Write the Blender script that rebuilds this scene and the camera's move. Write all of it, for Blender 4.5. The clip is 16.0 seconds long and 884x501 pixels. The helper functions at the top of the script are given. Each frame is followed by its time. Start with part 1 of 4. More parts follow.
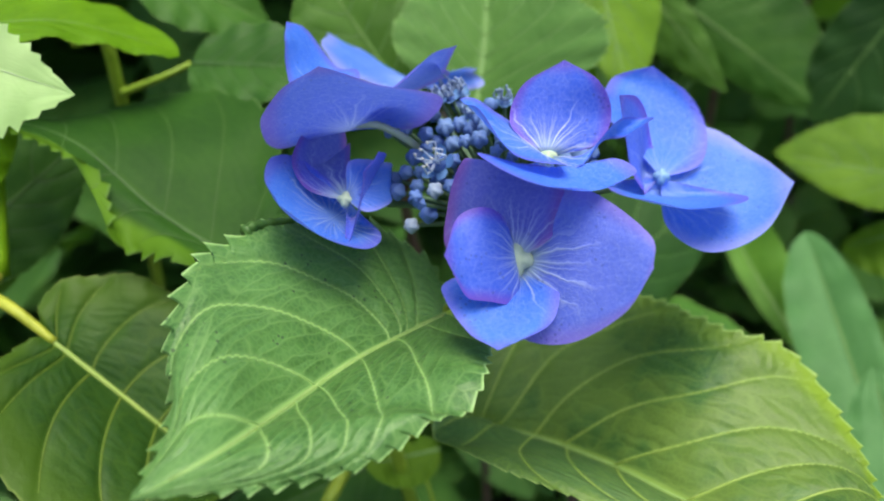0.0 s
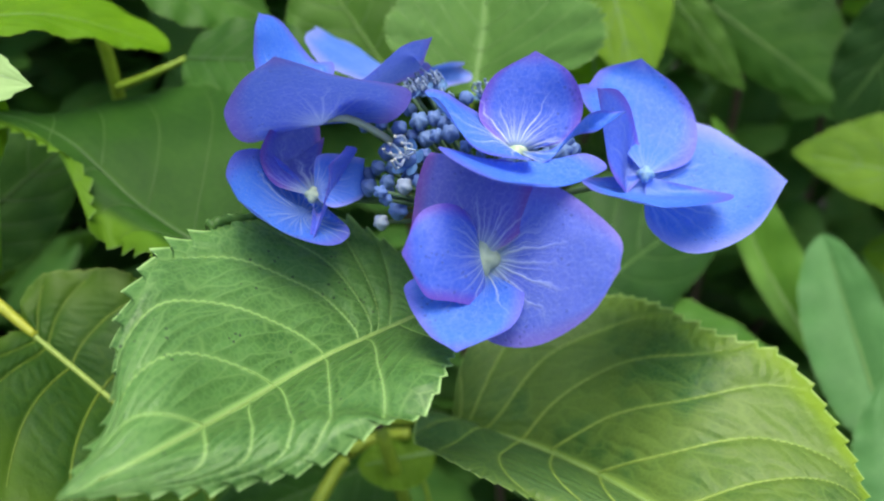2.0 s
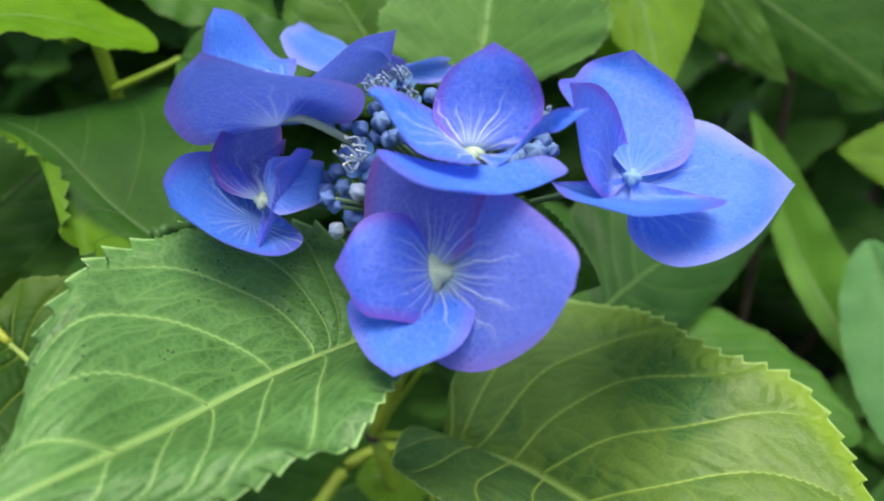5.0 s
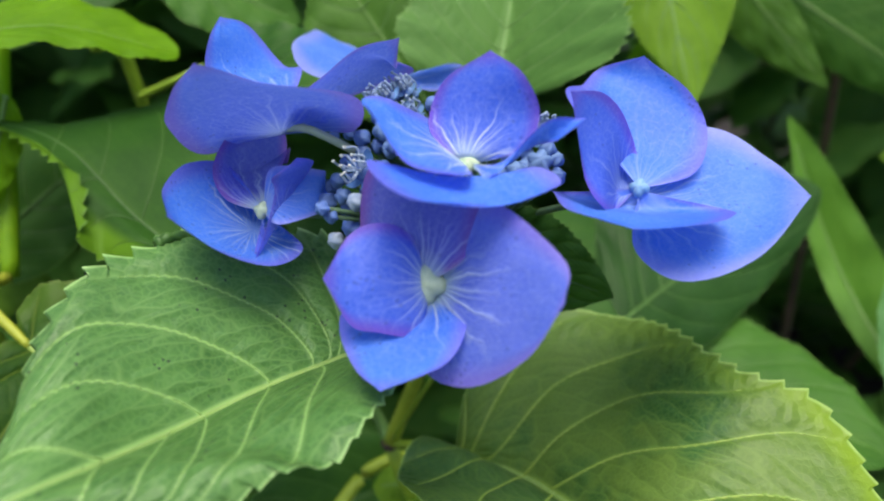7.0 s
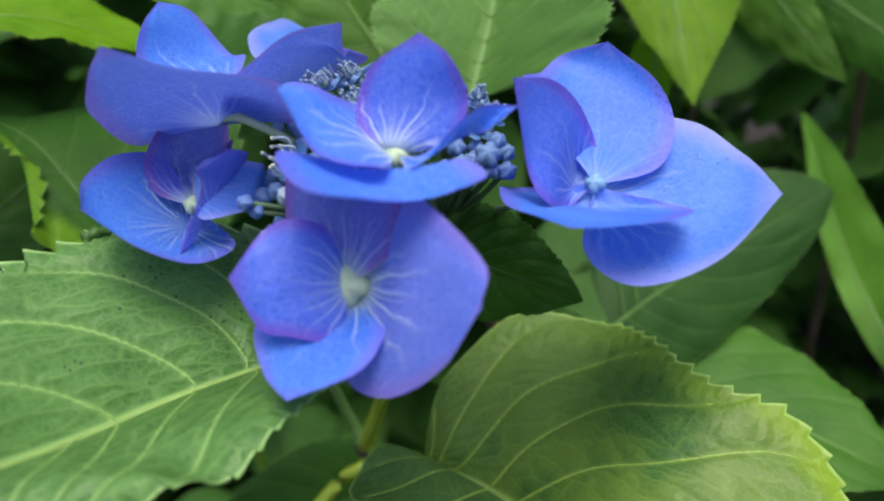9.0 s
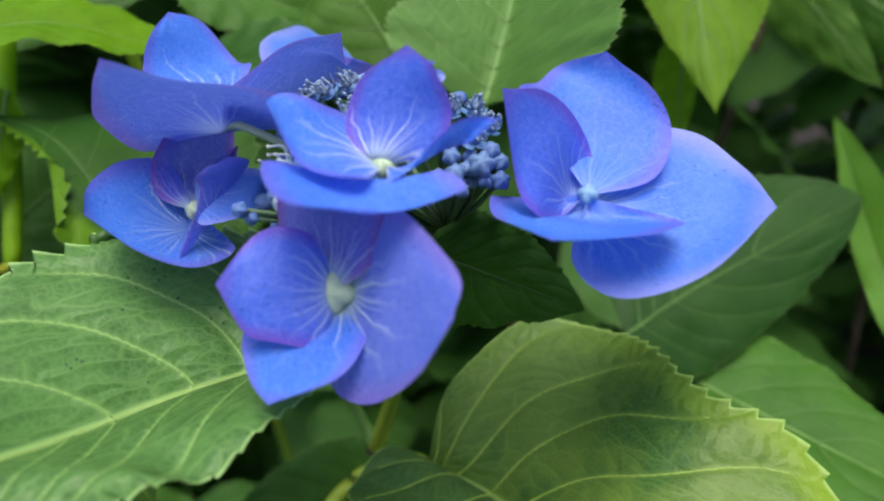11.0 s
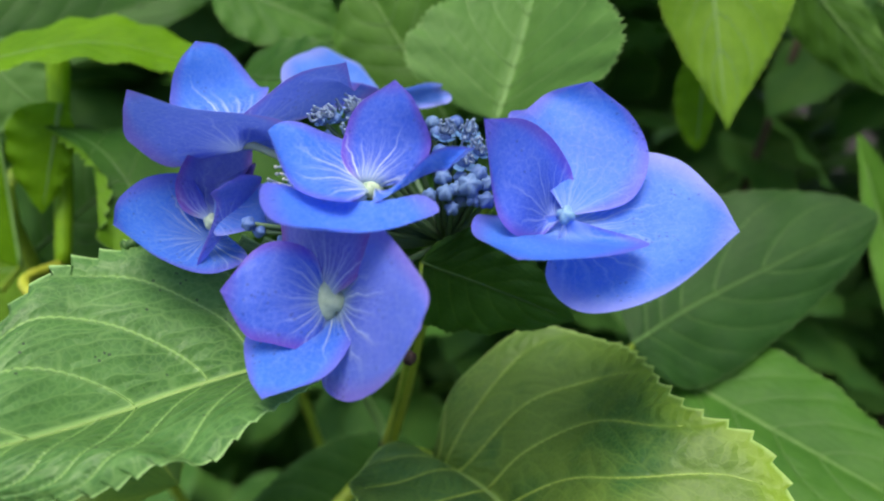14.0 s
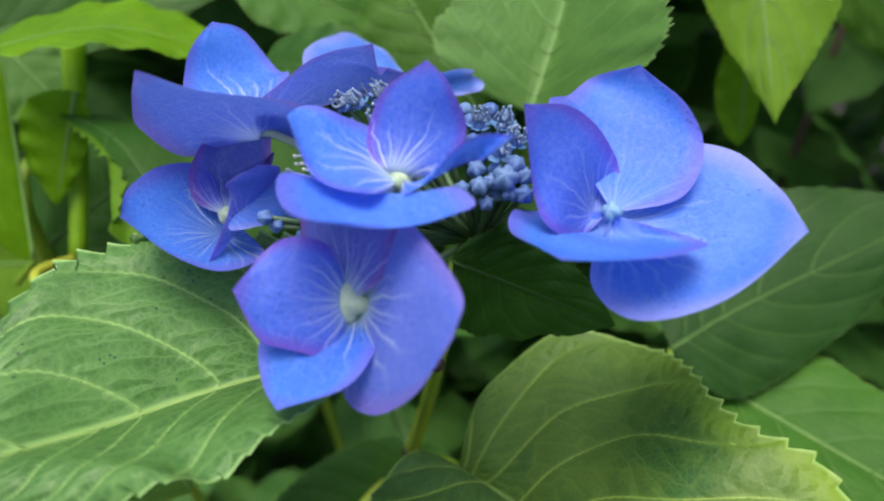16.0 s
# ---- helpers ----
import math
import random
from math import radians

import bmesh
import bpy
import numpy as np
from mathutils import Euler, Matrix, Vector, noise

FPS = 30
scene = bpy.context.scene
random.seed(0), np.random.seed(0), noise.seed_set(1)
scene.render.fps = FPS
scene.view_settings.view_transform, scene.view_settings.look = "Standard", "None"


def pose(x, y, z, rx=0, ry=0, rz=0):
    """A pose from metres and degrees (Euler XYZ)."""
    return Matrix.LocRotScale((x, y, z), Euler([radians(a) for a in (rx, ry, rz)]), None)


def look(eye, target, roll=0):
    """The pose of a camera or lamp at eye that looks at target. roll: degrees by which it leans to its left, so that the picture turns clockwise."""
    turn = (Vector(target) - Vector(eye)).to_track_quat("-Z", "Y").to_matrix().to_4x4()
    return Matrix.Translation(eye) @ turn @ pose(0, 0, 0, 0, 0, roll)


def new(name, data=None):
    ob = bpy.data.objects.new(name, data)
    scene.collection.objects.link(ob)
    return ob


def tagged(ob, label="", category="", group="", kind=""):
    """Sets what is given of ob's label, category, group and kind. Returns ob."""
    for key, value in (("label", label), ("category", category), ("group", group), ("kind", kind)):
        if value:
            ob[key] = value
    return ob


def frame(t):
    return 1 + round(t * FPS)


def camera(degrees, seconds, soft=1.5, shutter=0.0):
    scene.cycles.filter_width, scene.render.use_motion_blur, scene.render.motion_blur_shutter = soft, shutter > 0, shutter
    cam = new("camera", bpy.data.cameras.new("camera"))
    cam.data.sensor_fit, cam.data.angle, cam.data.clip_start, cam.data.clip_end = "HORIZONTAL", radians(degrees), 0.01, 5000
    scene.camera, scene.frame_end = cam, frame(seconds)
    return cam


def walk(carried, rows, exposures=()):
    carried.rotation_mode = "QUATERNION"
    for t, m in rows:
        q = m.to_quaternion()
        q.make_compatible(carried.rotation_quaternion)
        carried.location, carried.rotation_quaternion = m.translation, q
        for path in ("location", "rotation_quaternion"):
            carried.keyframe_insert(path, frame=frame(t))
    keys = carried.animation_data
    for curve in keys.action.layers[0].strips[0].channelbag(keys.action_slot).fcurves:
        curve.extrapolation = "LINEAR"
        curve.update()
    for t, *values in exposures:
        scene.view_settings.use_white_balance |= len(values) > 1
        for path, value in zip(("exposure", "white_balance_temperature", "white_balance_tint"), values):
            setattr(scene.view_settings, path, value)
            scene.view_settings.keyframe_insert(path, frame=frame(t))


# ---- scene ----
cam = camera(62.0, 16.0, soft=2.1)
PATH = [
    (0, (-0.00286, -0.00242, 0.90175), (0.00155, 0.17030, 0.80101), 0.46),
    (0.5, (0.00223, -0.00211, 0.90115), (0.00387, 0.17082, 0.80068), 0.19),
    (1, (0.00714, -0.00071, 0.90065), (0.00640, 0.17191, 0.79965), 0.03),
    (1.5, (0.00997, 0.00031, 0.89956), (0.00758, 0.17309, 0.79885), -0.12),
    (2, (0.01324, 0.00250, 0.89827), (0.00872, 0.17522, 0.79754), -0.36),
    (2.5, (0.01696, 0.00520, 0.89643), (0.00969, 0.17798, 0.79596), -0.72),
    (3, (0.02015, 0.00881, 0.89459), (0.01050, 0.18119, 0.79364), -1.22),
    (3.5, (0.02291, 0.01132, 0.89349), (0.01146, 0.18364, 0.79262), -1.37),
    (4, (0.02793, 0.01429, 0.89238), (0.01330, 0.18626, 0.79134), -1.79),
    (6.5, (0.04399, 0.02210, 0.89285), (0.01470, 0.19287, 0.79295), -3.92),
    (7, (0.04620, 0.02315, 0.89231), (0.01371, 0.19361, 0.79287), -4.21),
    (7.5, (0.04878, 0.02452, 0.89150), (0.01412, 0.19472, 0.79236), -4.45),
    (8, (0.05416, 0.02811, 0.89055), (0.01728, 0.19788, 0.79146), -4.72),
    (8.5, (0.06093, 0.03315, 0.88776), (0.02136, 0.20239, 0.78879), -4.88),
    (9, (0.06488, 0.03667, 0.88498), (0.02322, 0.20542, 0.78605), -5.11),
    (11.5, (0.07871, 0.03866, 0.88818), (0.02353, 0.20412, 0.79030), -6.15),
    (12, (0.08176, 0.03737, 0.89014), (0.02440, 0.20232, 0.79267), -6.24),
    (12.5, (0.08529, 0.03704, 0.89168), (0.02467, 0.20106, 0.79460), -6.49),
    (13, (0.08800, 0.03634, 0.89272), (0.02515, 0.19944, 0.79553), -6.72),
    (13.5, (0.09193, 0.03499, 0.89365), (0.02707, 0.19746, 0.79670), -6.90),
    (14, (0.09370, 0.03191, 0.89553), (0.02802, 0.19403, 0.79855), -6.89),
    (14.5, (0.09582, 0.03206, 0.89623), (0.02835, 0.19351, 0.79936), -6.99),
    (15, (0.09509, 0.03354, 0.89461), (0.02623, 0.19473, 0.79829), -7.00),
    (15.5, (0.09158, 0.03872, 0.89200), (0.02115, 0.19897, 0.79526), -7.20),
    (16, (0.08648, 0.04321, 0.88886), (0.01540, 0.20297, 0.79178), -7.20),
]
cam.data.dof.use_dof, cam.data.dof.focus_distance, cam.data.dof.aperture_fstop = True, 0.176, 9.5
walk(cam, [(t, look(eye, target, roll)) for t, eye, target, roll in PATH],
     [(0, 0.66), (3.5, 0.66), (7, 0.57), (9, 0.48), (12, 0.46), (14.5, 0.50), (16, 0.51)])

# ---- world, sun and exposure ----
SUN_ELEVATION, SUN_AZIMUTH = 78.0, 150.0  # degrees; the azimuth runs clockwise from +y
world = bpy.data.worlds.new("world")
scene.world = world
world.use_nodes = True
wn = world.node_tree.nodes
sky = wn.new("ShaderNodeTexSky")
sky.sky_type, sky.sun_disc = "NISHITA", False
sky.sun_elevation, sky.sun_rotation = radians(SUN_ELEVATION), radians(SUN_AZIMUTH)
sky.dust_density = 4.0
world.node_tree.links.new(sky.outputs[0], wn["Background"].inputs[0])
wn["Background"].inputs[1].default_value = 0.14
sun_data = bpy.data.lights.new("sun", "SUN")
sun_data.energy, sun_data.angle, sun_data.color = 2.9, radians(40), (1.0, 0.94, 0.80)
sun = new("sun", sun_data)
az, el = radians(SUN_AZIMUTH), radians(SUN_ELEVATION)
sun.matrix_world = look((3 * math.sin(az) * math.cos(el), 3 * math.cos(az) * math.cos(el), 3 * math.sin(el)), (0, 0, 0))


# ---- materials ----
def nodes_of(name):
    m = bpy.data.materials.new(name)
    m.use_nodes = True
    t = m.node_tree
    t.nodes.clear()

    def add(kind, **inputs):
        n = t.nodes.new("ShaderNode" + kind)
        for k, v in inputs.items():
            if k in ("operation", "blend_type", "data_type", "feature", "distance", "interpolation_type", "uv_map", "noise_dimensions"):
                set_option(n, k, v)
        return n

    def link(a, b):
        t.links.new(a, b)

    return m, t, add, link


def set_option(n, k, v):
    if k == "operation":
        n.operation = v
    elif k == "blend_type":
        n.blend_type = v
    elif k == "data_type":
        n.data_type = v
    elif k == "feature":
        n.feature = v
    elif k == "interpolation_type":
        n.interpolation_type = v
    elif k == "uv_map":
        n.uv_map = v


def math_node(add, link, op, a, b=None, c=None):
    n = add("Math", operation=op)
    for i, v in enumerate((a, b, c)):
        if v is None:
            continue
        if isinstance(v, (int, float)):
            n.inputs[i].default_value = v
        else:
            link(v, n.inputs[i])
    return n.outputs[0]


def ramp(add, link, value, low, high):
    n = add("MapRange", interpolation_type="SMOOTHSTEP")
    link(value, n.inputs[0])
    n.inputs[1].default_value, n.inputs[2].default_value = low, high
    return n.outputs[0]


def mix(add, link, factor, a, b, blend="MIX"):
    n = add("Mix", data_type="RGBA", blend_type=blend)
    for sock, v in ((n.inputs[0], factor), (n.inputs[6], a), (n.inputs[7], b)):
        if isinstance(v, (int, float)):
            sock.default_value = v
        elif isinstance(v, tuple):
            sock.default_value = (*v, 1)
        else:
            link(v, sock)
    return n.outputs[2]


def noise_at(add, link, co, scale, detail=3.0, rough=0.55):
    n = add("TexNoise")
    link(co, n.inputs["Vector"])
    n.inputs["Scale"].default_value, n.inputs["Detail"].default_value, n.inputs["Roughness"].default_value = scale, detail, rough
    return n.outputs["Fac"]


def leaf_material(name, dark, pale, vein, veins=1.0, glow=0.3, rough=0.55, specks=0.0, relief=1.0, shine=0.25, edge=None, patch=None, rim_by=0.5, edge_from=-9.0, edge_side=False):
    """Leaf tissue: two tones, side veins with a ladder of cross veins, a lighter margin and light let through."""
    m, t, add, link = nodes_of(name)
    co = add("TexCoord").outputs["Object"]
    uv = add("UVMap", uv_map="UVMap").outputs[0]
    sep = add("SeparateXYZ")
    link(uv, sep.inputs[0])
    side = math_node(add, link, "ABSOLUTE", math_node(add, link, "SUBTRACT", sep.outputs[1], 0.5))
    big = noise_at(add, link, co, 34, 3)
    fine = noise_at(add, link, co, 420, 4)
    tone = math_node(add, link, "MULTIPLY_ADD", fine, 0.3, math_node(add, link, "MULTIPLY", big, 0.8))
    colour = mix(add, link, ramp(add, link, tone, 0.35, 0.75), dark, pale)
    if patch:
        gain = math_node(add, link, "MULTIPLY_ADD", ramp(add, link, sep.outputs[0], 1.5, 7.0), 0.3, 0.65)
        # yellowing that stops at the small veins, field by field, most of it on one half
        field = add("TexVoronoi", feature="SMOOTH_F1")
        link(co, field.inputs["Vector"])
        field.inputs["Scale"].default_value = 190
        tint = add("SeparateXYZ")
        link(field.outputs["Color"], tint.inputs[0])
        spread = math_node(add, link, "MULTIPLY_ADD", tint.outputs[0], 0.16, noise_at(add, link, co, 26, 3))
        # the other half: reflected sky, painted in as a cooler green
        sky_half = ramp(add, link, math_node(add, link, "MULTIPLY_ADD", big, 0.1, sep.outputs[1]), 0.52, 0.60)
        blot = math_node(add, link, "MULTIPLY", ramp(add, link, spread, 0.40, 0.68), gain)
        colour = mix(add, link, blot, colour, patch)
        colour = mix(add, link, math_node(add, link, "MULTIPLY", sky_half, 0.55), colour, (0.050, 0.140, 0.052))
    # side veins run at whole numbers of the first coordinate
    off = math_node(add, link, "ABSOLUTE", math_node(add, link, "SUBTRACT", math_node(add, link, "FRACT", sep.outputs[0]), 0.5))
    halo = ramp(add, link, off, 0.38, 0.5)
    out_there = math_node(add, link, "SUBTRACT", 1.0, math_node(add, link, "MULTIPLY", ramp(add, link, side, 0.34, 0.48), 0.7))
    lateral = math_node(add, link, "MULTIPLY", ramp(add, link, off, 0.462, 0.492), out_there)
    # cross veins, in cells that lie between the side veins
    wob = add("TexNoise")
    link(co, wob.inputs["Vector"])
    wob.inputs["Scale"].default_value = 140
    wide = add("VectorMath", operation="MULTIPLY")
    link(uv, wide.inputs[0])
    wide.inputs[1].default_value = (1.25, 21.0, 0.0)
    shift = add("VectorMath", operation="MULTIPLY_ADD")
    link(wob.outputs["Color"], shift.inputs[0])
    shift.inputs[1].default_value = (0.7, 0.6, 0.0)
    link(wide.outputs[0], shift.inputs[2])
    cell = add("TexVoronoi", feature="DISTANCE_TO_EDGE")
    cell.voronoi_dimensions = "2D"
    link(shift.outputs[0], cell.inputs["Vector"])
    cell.inputs["Scale"].default_value, cell.inputs["Randomness"].default_value = 1.0, 0.85
    near = add("VectorMath", operation="MULTIPLY_ADD")
    link(wob.outputs["Color"], near.inputs[0])
    near.inputs[1].default_value = (0.002, 0.002, 0.002)
    link(co, near.inputs[2])
    free_cell = add("TexVoronoi", feature="DISTANCE_TO_EDGE")
    link(near.outputs[0], free_cell.inputs["Vector"])
    free_cell.inputs["Scale"].default_value = 185
    outer = ramp(add, link, side, 0.30, 0.46)
    inner = math_node(add, link, "SUBTRACT", 1.0, outer)
    gap = math_node(add, link, "ADD", math_node(add, link, "MULTIPLY", cell.outputs["Distance"], inner), math_node(add, link, "MULTIPLY", free_cell.outputs["Distance"], outer))
    net = math_node(add, link, "SUBTRACT", 1.0, ramp(add, link, gap, 0.0, 0.09))
    quilt = ramp(add, link, gap, 0.0, 0.42)
    fine_cell = add("TexVoronoi", feature="DISTANCE_TO_EDGE")
    link(near.outputs[0], fine_cell.inputs["Vector"])
    fine_cell.inputs["Scale"].default_value = 560
    fine_net = math_node(add, link, "SUBTRACT", 1.0, ramp(add, link, fine_cell.outputs["Distance"], 0.0, 0.2))
    mid = math_node(add, link, "SUBTRACT", 1.0, ramp(add, link, side, 0.006, 0.022))
    strong = math_node(add, link, "MAXIMUM", lateral, mid)
    lines = math_node(add, link, "MAXIMUM", math_node(add, link, "MULTIPLY", strong, 0.75 * veins), math_node(add, link, "MULTIPLY", net, 0.24 * veins))
    lines = math_node(add, link, "MAXIMUM", lines, math_node(add, link, "MULTIPLY", fine_net, 0.12 * veins))
    lines = math_node(add, link, "MAXIMUM", lines, math_node(add, link, "MULTIPLY", halo, 0.26 * veins))
    colour = mix(add, link, lines, colour, vein)
    if edge:
        ragged = math_node(add, link, "MULTIPLY_ADD", big, 0.16, math_node(add, link, "SUBTRACT", math_node(add, link, "SUBTRACT", sep.outputs[1], 0.5) if edge_side else side, 0.08))
        onward = math_node(add, link, "MULTIPLY", ramp(add, link, sep.outputs[0], edge_from, edge_from + 4.0), 0.85)
        colour = mix(add, link, math_node(add, link, "MULTIPLY", ramp(add, link, ragged, edge[1], edge[2]), onward), colour, edge[0])
    rim = math_node(add, link, "MULTIPLY", ramp(add, link, side, 0.488, 0.5), rim_by)
    colour = mix(add, link, rim, colour, tuple(min(1.0, 1.3 * c + 0.05) for c in vein))
    if specks:
        dots = add("TexVoronoi")
        link(co, dots.inputs["Vector"])
        dots.inputs["Scale"].default_value = 430
        spot = math_node(add, link, "LESS_THAN", dots.outputs["Distance"], 0.17)
        patchy = math_node(add, link, "GREATER_THAN", noise_at(add, link, co, 75, 2), 0.55)
        colour = mix(add, link, math_node(add, link, "MULTIPLY", math_node(add, link, "MULTIPLY", spot, patchy), specks), colour, (0.03, 0.05, 0.03))
    height = math_node(add, link, "ADD", math_node(add, link, "MULTIPLY", quilt, 0.8), math_node(add, link, "MULTIPLY", fine_net, -0.1))
    height = math_node(add, link, "ADD", height, math_node(add, link, "MULTIPLY", halo, -0.5))
    height = math_node(add, link, "ADD", height, math_node(add, link, "MULTIPLY", fine, 0.2))
    bump = add("Bump")
    bump.inputs["Strength"].default_value, bump.inputs["Distance"].default_value = min(1.0, 0.4 * relief), 0.0006
    link(height, bump.inputs["Height"])
    p = add("BsdfPrincipled")
    link(colour, p.inputs["Base Color"])
    p.inputs["Roughness"].default_value = rough
    p.inputs["Specular IOR Level"].default_value = shine
    link(bump.outputs[0], p.inputs["Normal"])
    thin = add("BsdfTranslucent")
    lit = mix(add, link, 1.0, colour, (1.0, 1.0, 0.35), "MULTIPLY")
    link(lit, thin.inputs[0])
    both = add("MixShader")
    both.inputs[0].default_value = glow
    link(p.outputs[0], both.inputs[1])
    link(thin.outputs[0], both.inputs[2])
    link(both.outputs[0], add("OutputMaterial").inputs[0])
    return m


def petal_material(name, body, deep, margin, streak=(0.70, 0.82, 1.0), mottle=0.05, star=1.15):
    """Sepal tissue: a cool body, a violet margin and pale veins that fan out from the claw."""
    m, t, add, link = nodes_of(name)
    co = add("TexCoord").outputs["Object"]
    uv = add("UVMap", uv_map="UVMap").outputs[0]
    sep = add("SeparateXYZ")
    link(uv, sep.inputs[0])
    along, across = sep.outputs[0], sep.outputs[1]
    side = math_node(add, link, "ABSOLUTE", math_node(add, link, "SUBTRACT", across, 0.5))
    big = noise_at(add, link, co, 75, 2)
    fine = noise_at(add, link, co, 800, 4)
    colour = mix(add, link, ramp(add, link, big, 0.35, 0.7), body, deep)
    grain = add("TexVoronoi")
    link(co, grain.inputs["Vector"])
    grain.inputs["Scale"].default_value = 1100
    speck = math_node(add, link, "MULTIPLY", ramp(add, link, math_node(add, link, "MULTIPLY_ADD", grain.outputs["Distance"], 0.5, math_node(add, link, "MULTIPLY", fine, 0.6)), 0.4, 0.75), mottle)
    colour = mix(add, link, speck, colour, streak)
    rim = math_node(add, link, "MAXIMUM", ramp(add, link, side, 0.33, 0.51), math_node(add, link, "MULTIPLY", ramp(add, link, along, 0.80, 1.0), 0.8))
    colour = mix(add, link, math_node(add, link, "MULTIPLY", rim, 0.75), colour, margin)
    fan = add("SeparateXYZ")
    link(add("UVMap", uv_map="fan").outputs[0], fan.inputs[0])
    along, across = fan.outputs[0], fan.outputs[1]
    # a fan of veins of unequal length that merge into the pale claw
    wob = math_node(add, link, "MULTIPLY", math_node(add, link, "SUBTRACT", noise_at(add, link, co, 150, 4), 0.5), math_node(add, link, "MULTIPLY_ADD", along, 0.22, 0.015))
    lane = math_node(add, link, "ADD", across, wob)
    own = math_node(add, link, "MULTIPLY", add("ObjectInfo").outputs["Random"], 17.0)
    lines = None
    for count, shift, width, start, stop, power in ((11.0, 0.0, 0.14, 0.0, 0.80, 1.0), (19.0, 0.3, 0.13, 0.03, 0.62, 0.75), (33.0, 0.6, 0.12, 0.18, 0.85, 0.28)):
        x = math_node(add, link, "MULTIPLY_ADD", lane, count, shift)
        off = math_node(add, link, "ABSOLUTE", math_node(add, link, "SUBTRACT", math_node(add, link, "FRACT", x), 0.5))
        pick = add("TexWhiteNoise")
        pick.noise_dimensions = "1D"
        link(math_node(add, link, "ADD", math_node(add, link, "FLOOR", x), own), pick.inputs["W"])
        chance = pick.outputs["Value"]
        thin_out = math_node(add, link, "MULTIPLY", off, math_node(add, link, "MULTIPLY_ADD", along, 1.7, 0.22))
        one = math_node(add, link, "SUBTRACT", 1.0, ramp(add, link, thin_out, 0.0, width))
        reach = math_node(add, link, "ADD", along, math_node(add, link, "MULTIPLY", chance, 0.28))
        fade = math_node(add, link, "MULTIPLY", ramp(add, link, along, start - 0.02, start + 0.12), math_node(add, link, "SUBTRACT", 1.0, ramp(add, link, reach, start + 0.10, stop + 0.2)))
        one = math_node(add, link, "MULTIPLY", math_node(add, link, "MULTIPLY", one, fade), math_node(add, link, "MULTIPLY", power, math_node(add, link, "MULTIPLY_ADD", chance, -0.45, 1.0)))
        lines = one if lines is None else math_node(add, link, "MAXIMUM", lines, one)
    # a faint net outside the fan
    plane = add("CombineXYZ")
    link(math_node(add, link, "MULTIPLY", lane, 34.0), plane.inputs[0])
    link(math_node(add, link, "MULTIPLY_ADD", along, 8.0, own), plane.inputs[1])
    cell = add("TexVoronoi", feature="DISTANCE_TO_EDGE")
    cell.voronoi_dimensions = "2D"
    link(plane.outputs[0], cell.inputs["Vector"])
    cell.inputs["Scale"].default_value = 1.0
    net = math_node(add, link, "MULTIPLY", math_node(add, link, "SUBTRACT", 1.0, ramp(add, link, cell.outputs["Distance"], 0.0, 0.08)), math_node(add, link, "SUBTRACT", 0.10, math_node(add, link, "MULTIPLY", ramp(add, link, along, 0.3, 1.1), 0.05)))
    net = math_node(add, link, "MULTIPLY", net, ramp(add, link, along, 0.12, 0.3))
    lines = math_node(add, link, "MAXIMUM", math_node(add, link, "MULTIPLY", lines, star), net)
    colour = mix(add, link, lines, colour, streak)
    heart = math_node(add, link, "MULTIPLY", math_node(add, link, "SUBTRACT", 1.0, ramp(add, link, math_node(add, link, "MULTIPLY_ADD", big, 0.2, along), 0.10, 0.46)), 0.9 * star)
    colour = mix(add, link, heart, colour, (0.56, 0.72, 0.76))
    dots = add("TexVoronoi")
    link(co, dots.inputs["Vector"])
    dots.inputs["Scale"].default_value = 620
    spot = math_node(add, link, "MULTIPLY", math_node(add, link, "LESS_THAN", dots.outputs["Distance"], 0.22), math_node(add, link, "GREATER_THAN", noise_at(add, link, co, 90, 2), 0.58))
    colour = mix(add, link, math_node(add, link, "MULTIPLY", spot, 0.4), colour, (0.03, 0.05, 0.30))
    bump = add("Bump")
    bump.inputs["Strength"].default_value, bump.inputs["Distance"].default_value = 0.5, 0.0006
    link(math_node(add, link, "ADD", lines, math_node(add, link, "MULTIPLY", fine, 0.6)), bump.inputs["Height"])
    p = add("BsdfPrincipled")
    link(colour, p.inputs["Base Color"])
    p.inputs["Roughness"].default_value = 0.5
    p.inputs["Specular IOR Level"].default_value = 0.4
    link(bump.outputs[0], p.inputs["Normal"])
    thin = add("BsdfTranslucent")
    link(mix(add, link, 0.12, colour, (0.30, 0.42, 1.0)), thin.inputs[0])
    both = add("MixShader")
    both.inputs[0].default_value = 0.37
    link(p.outputs[0], both.inputs[1])
    link(thin.outputs[0], both.inputs[2])
    link(both.outputs[0], add("OutputMaterial").inputs[0])
    return m


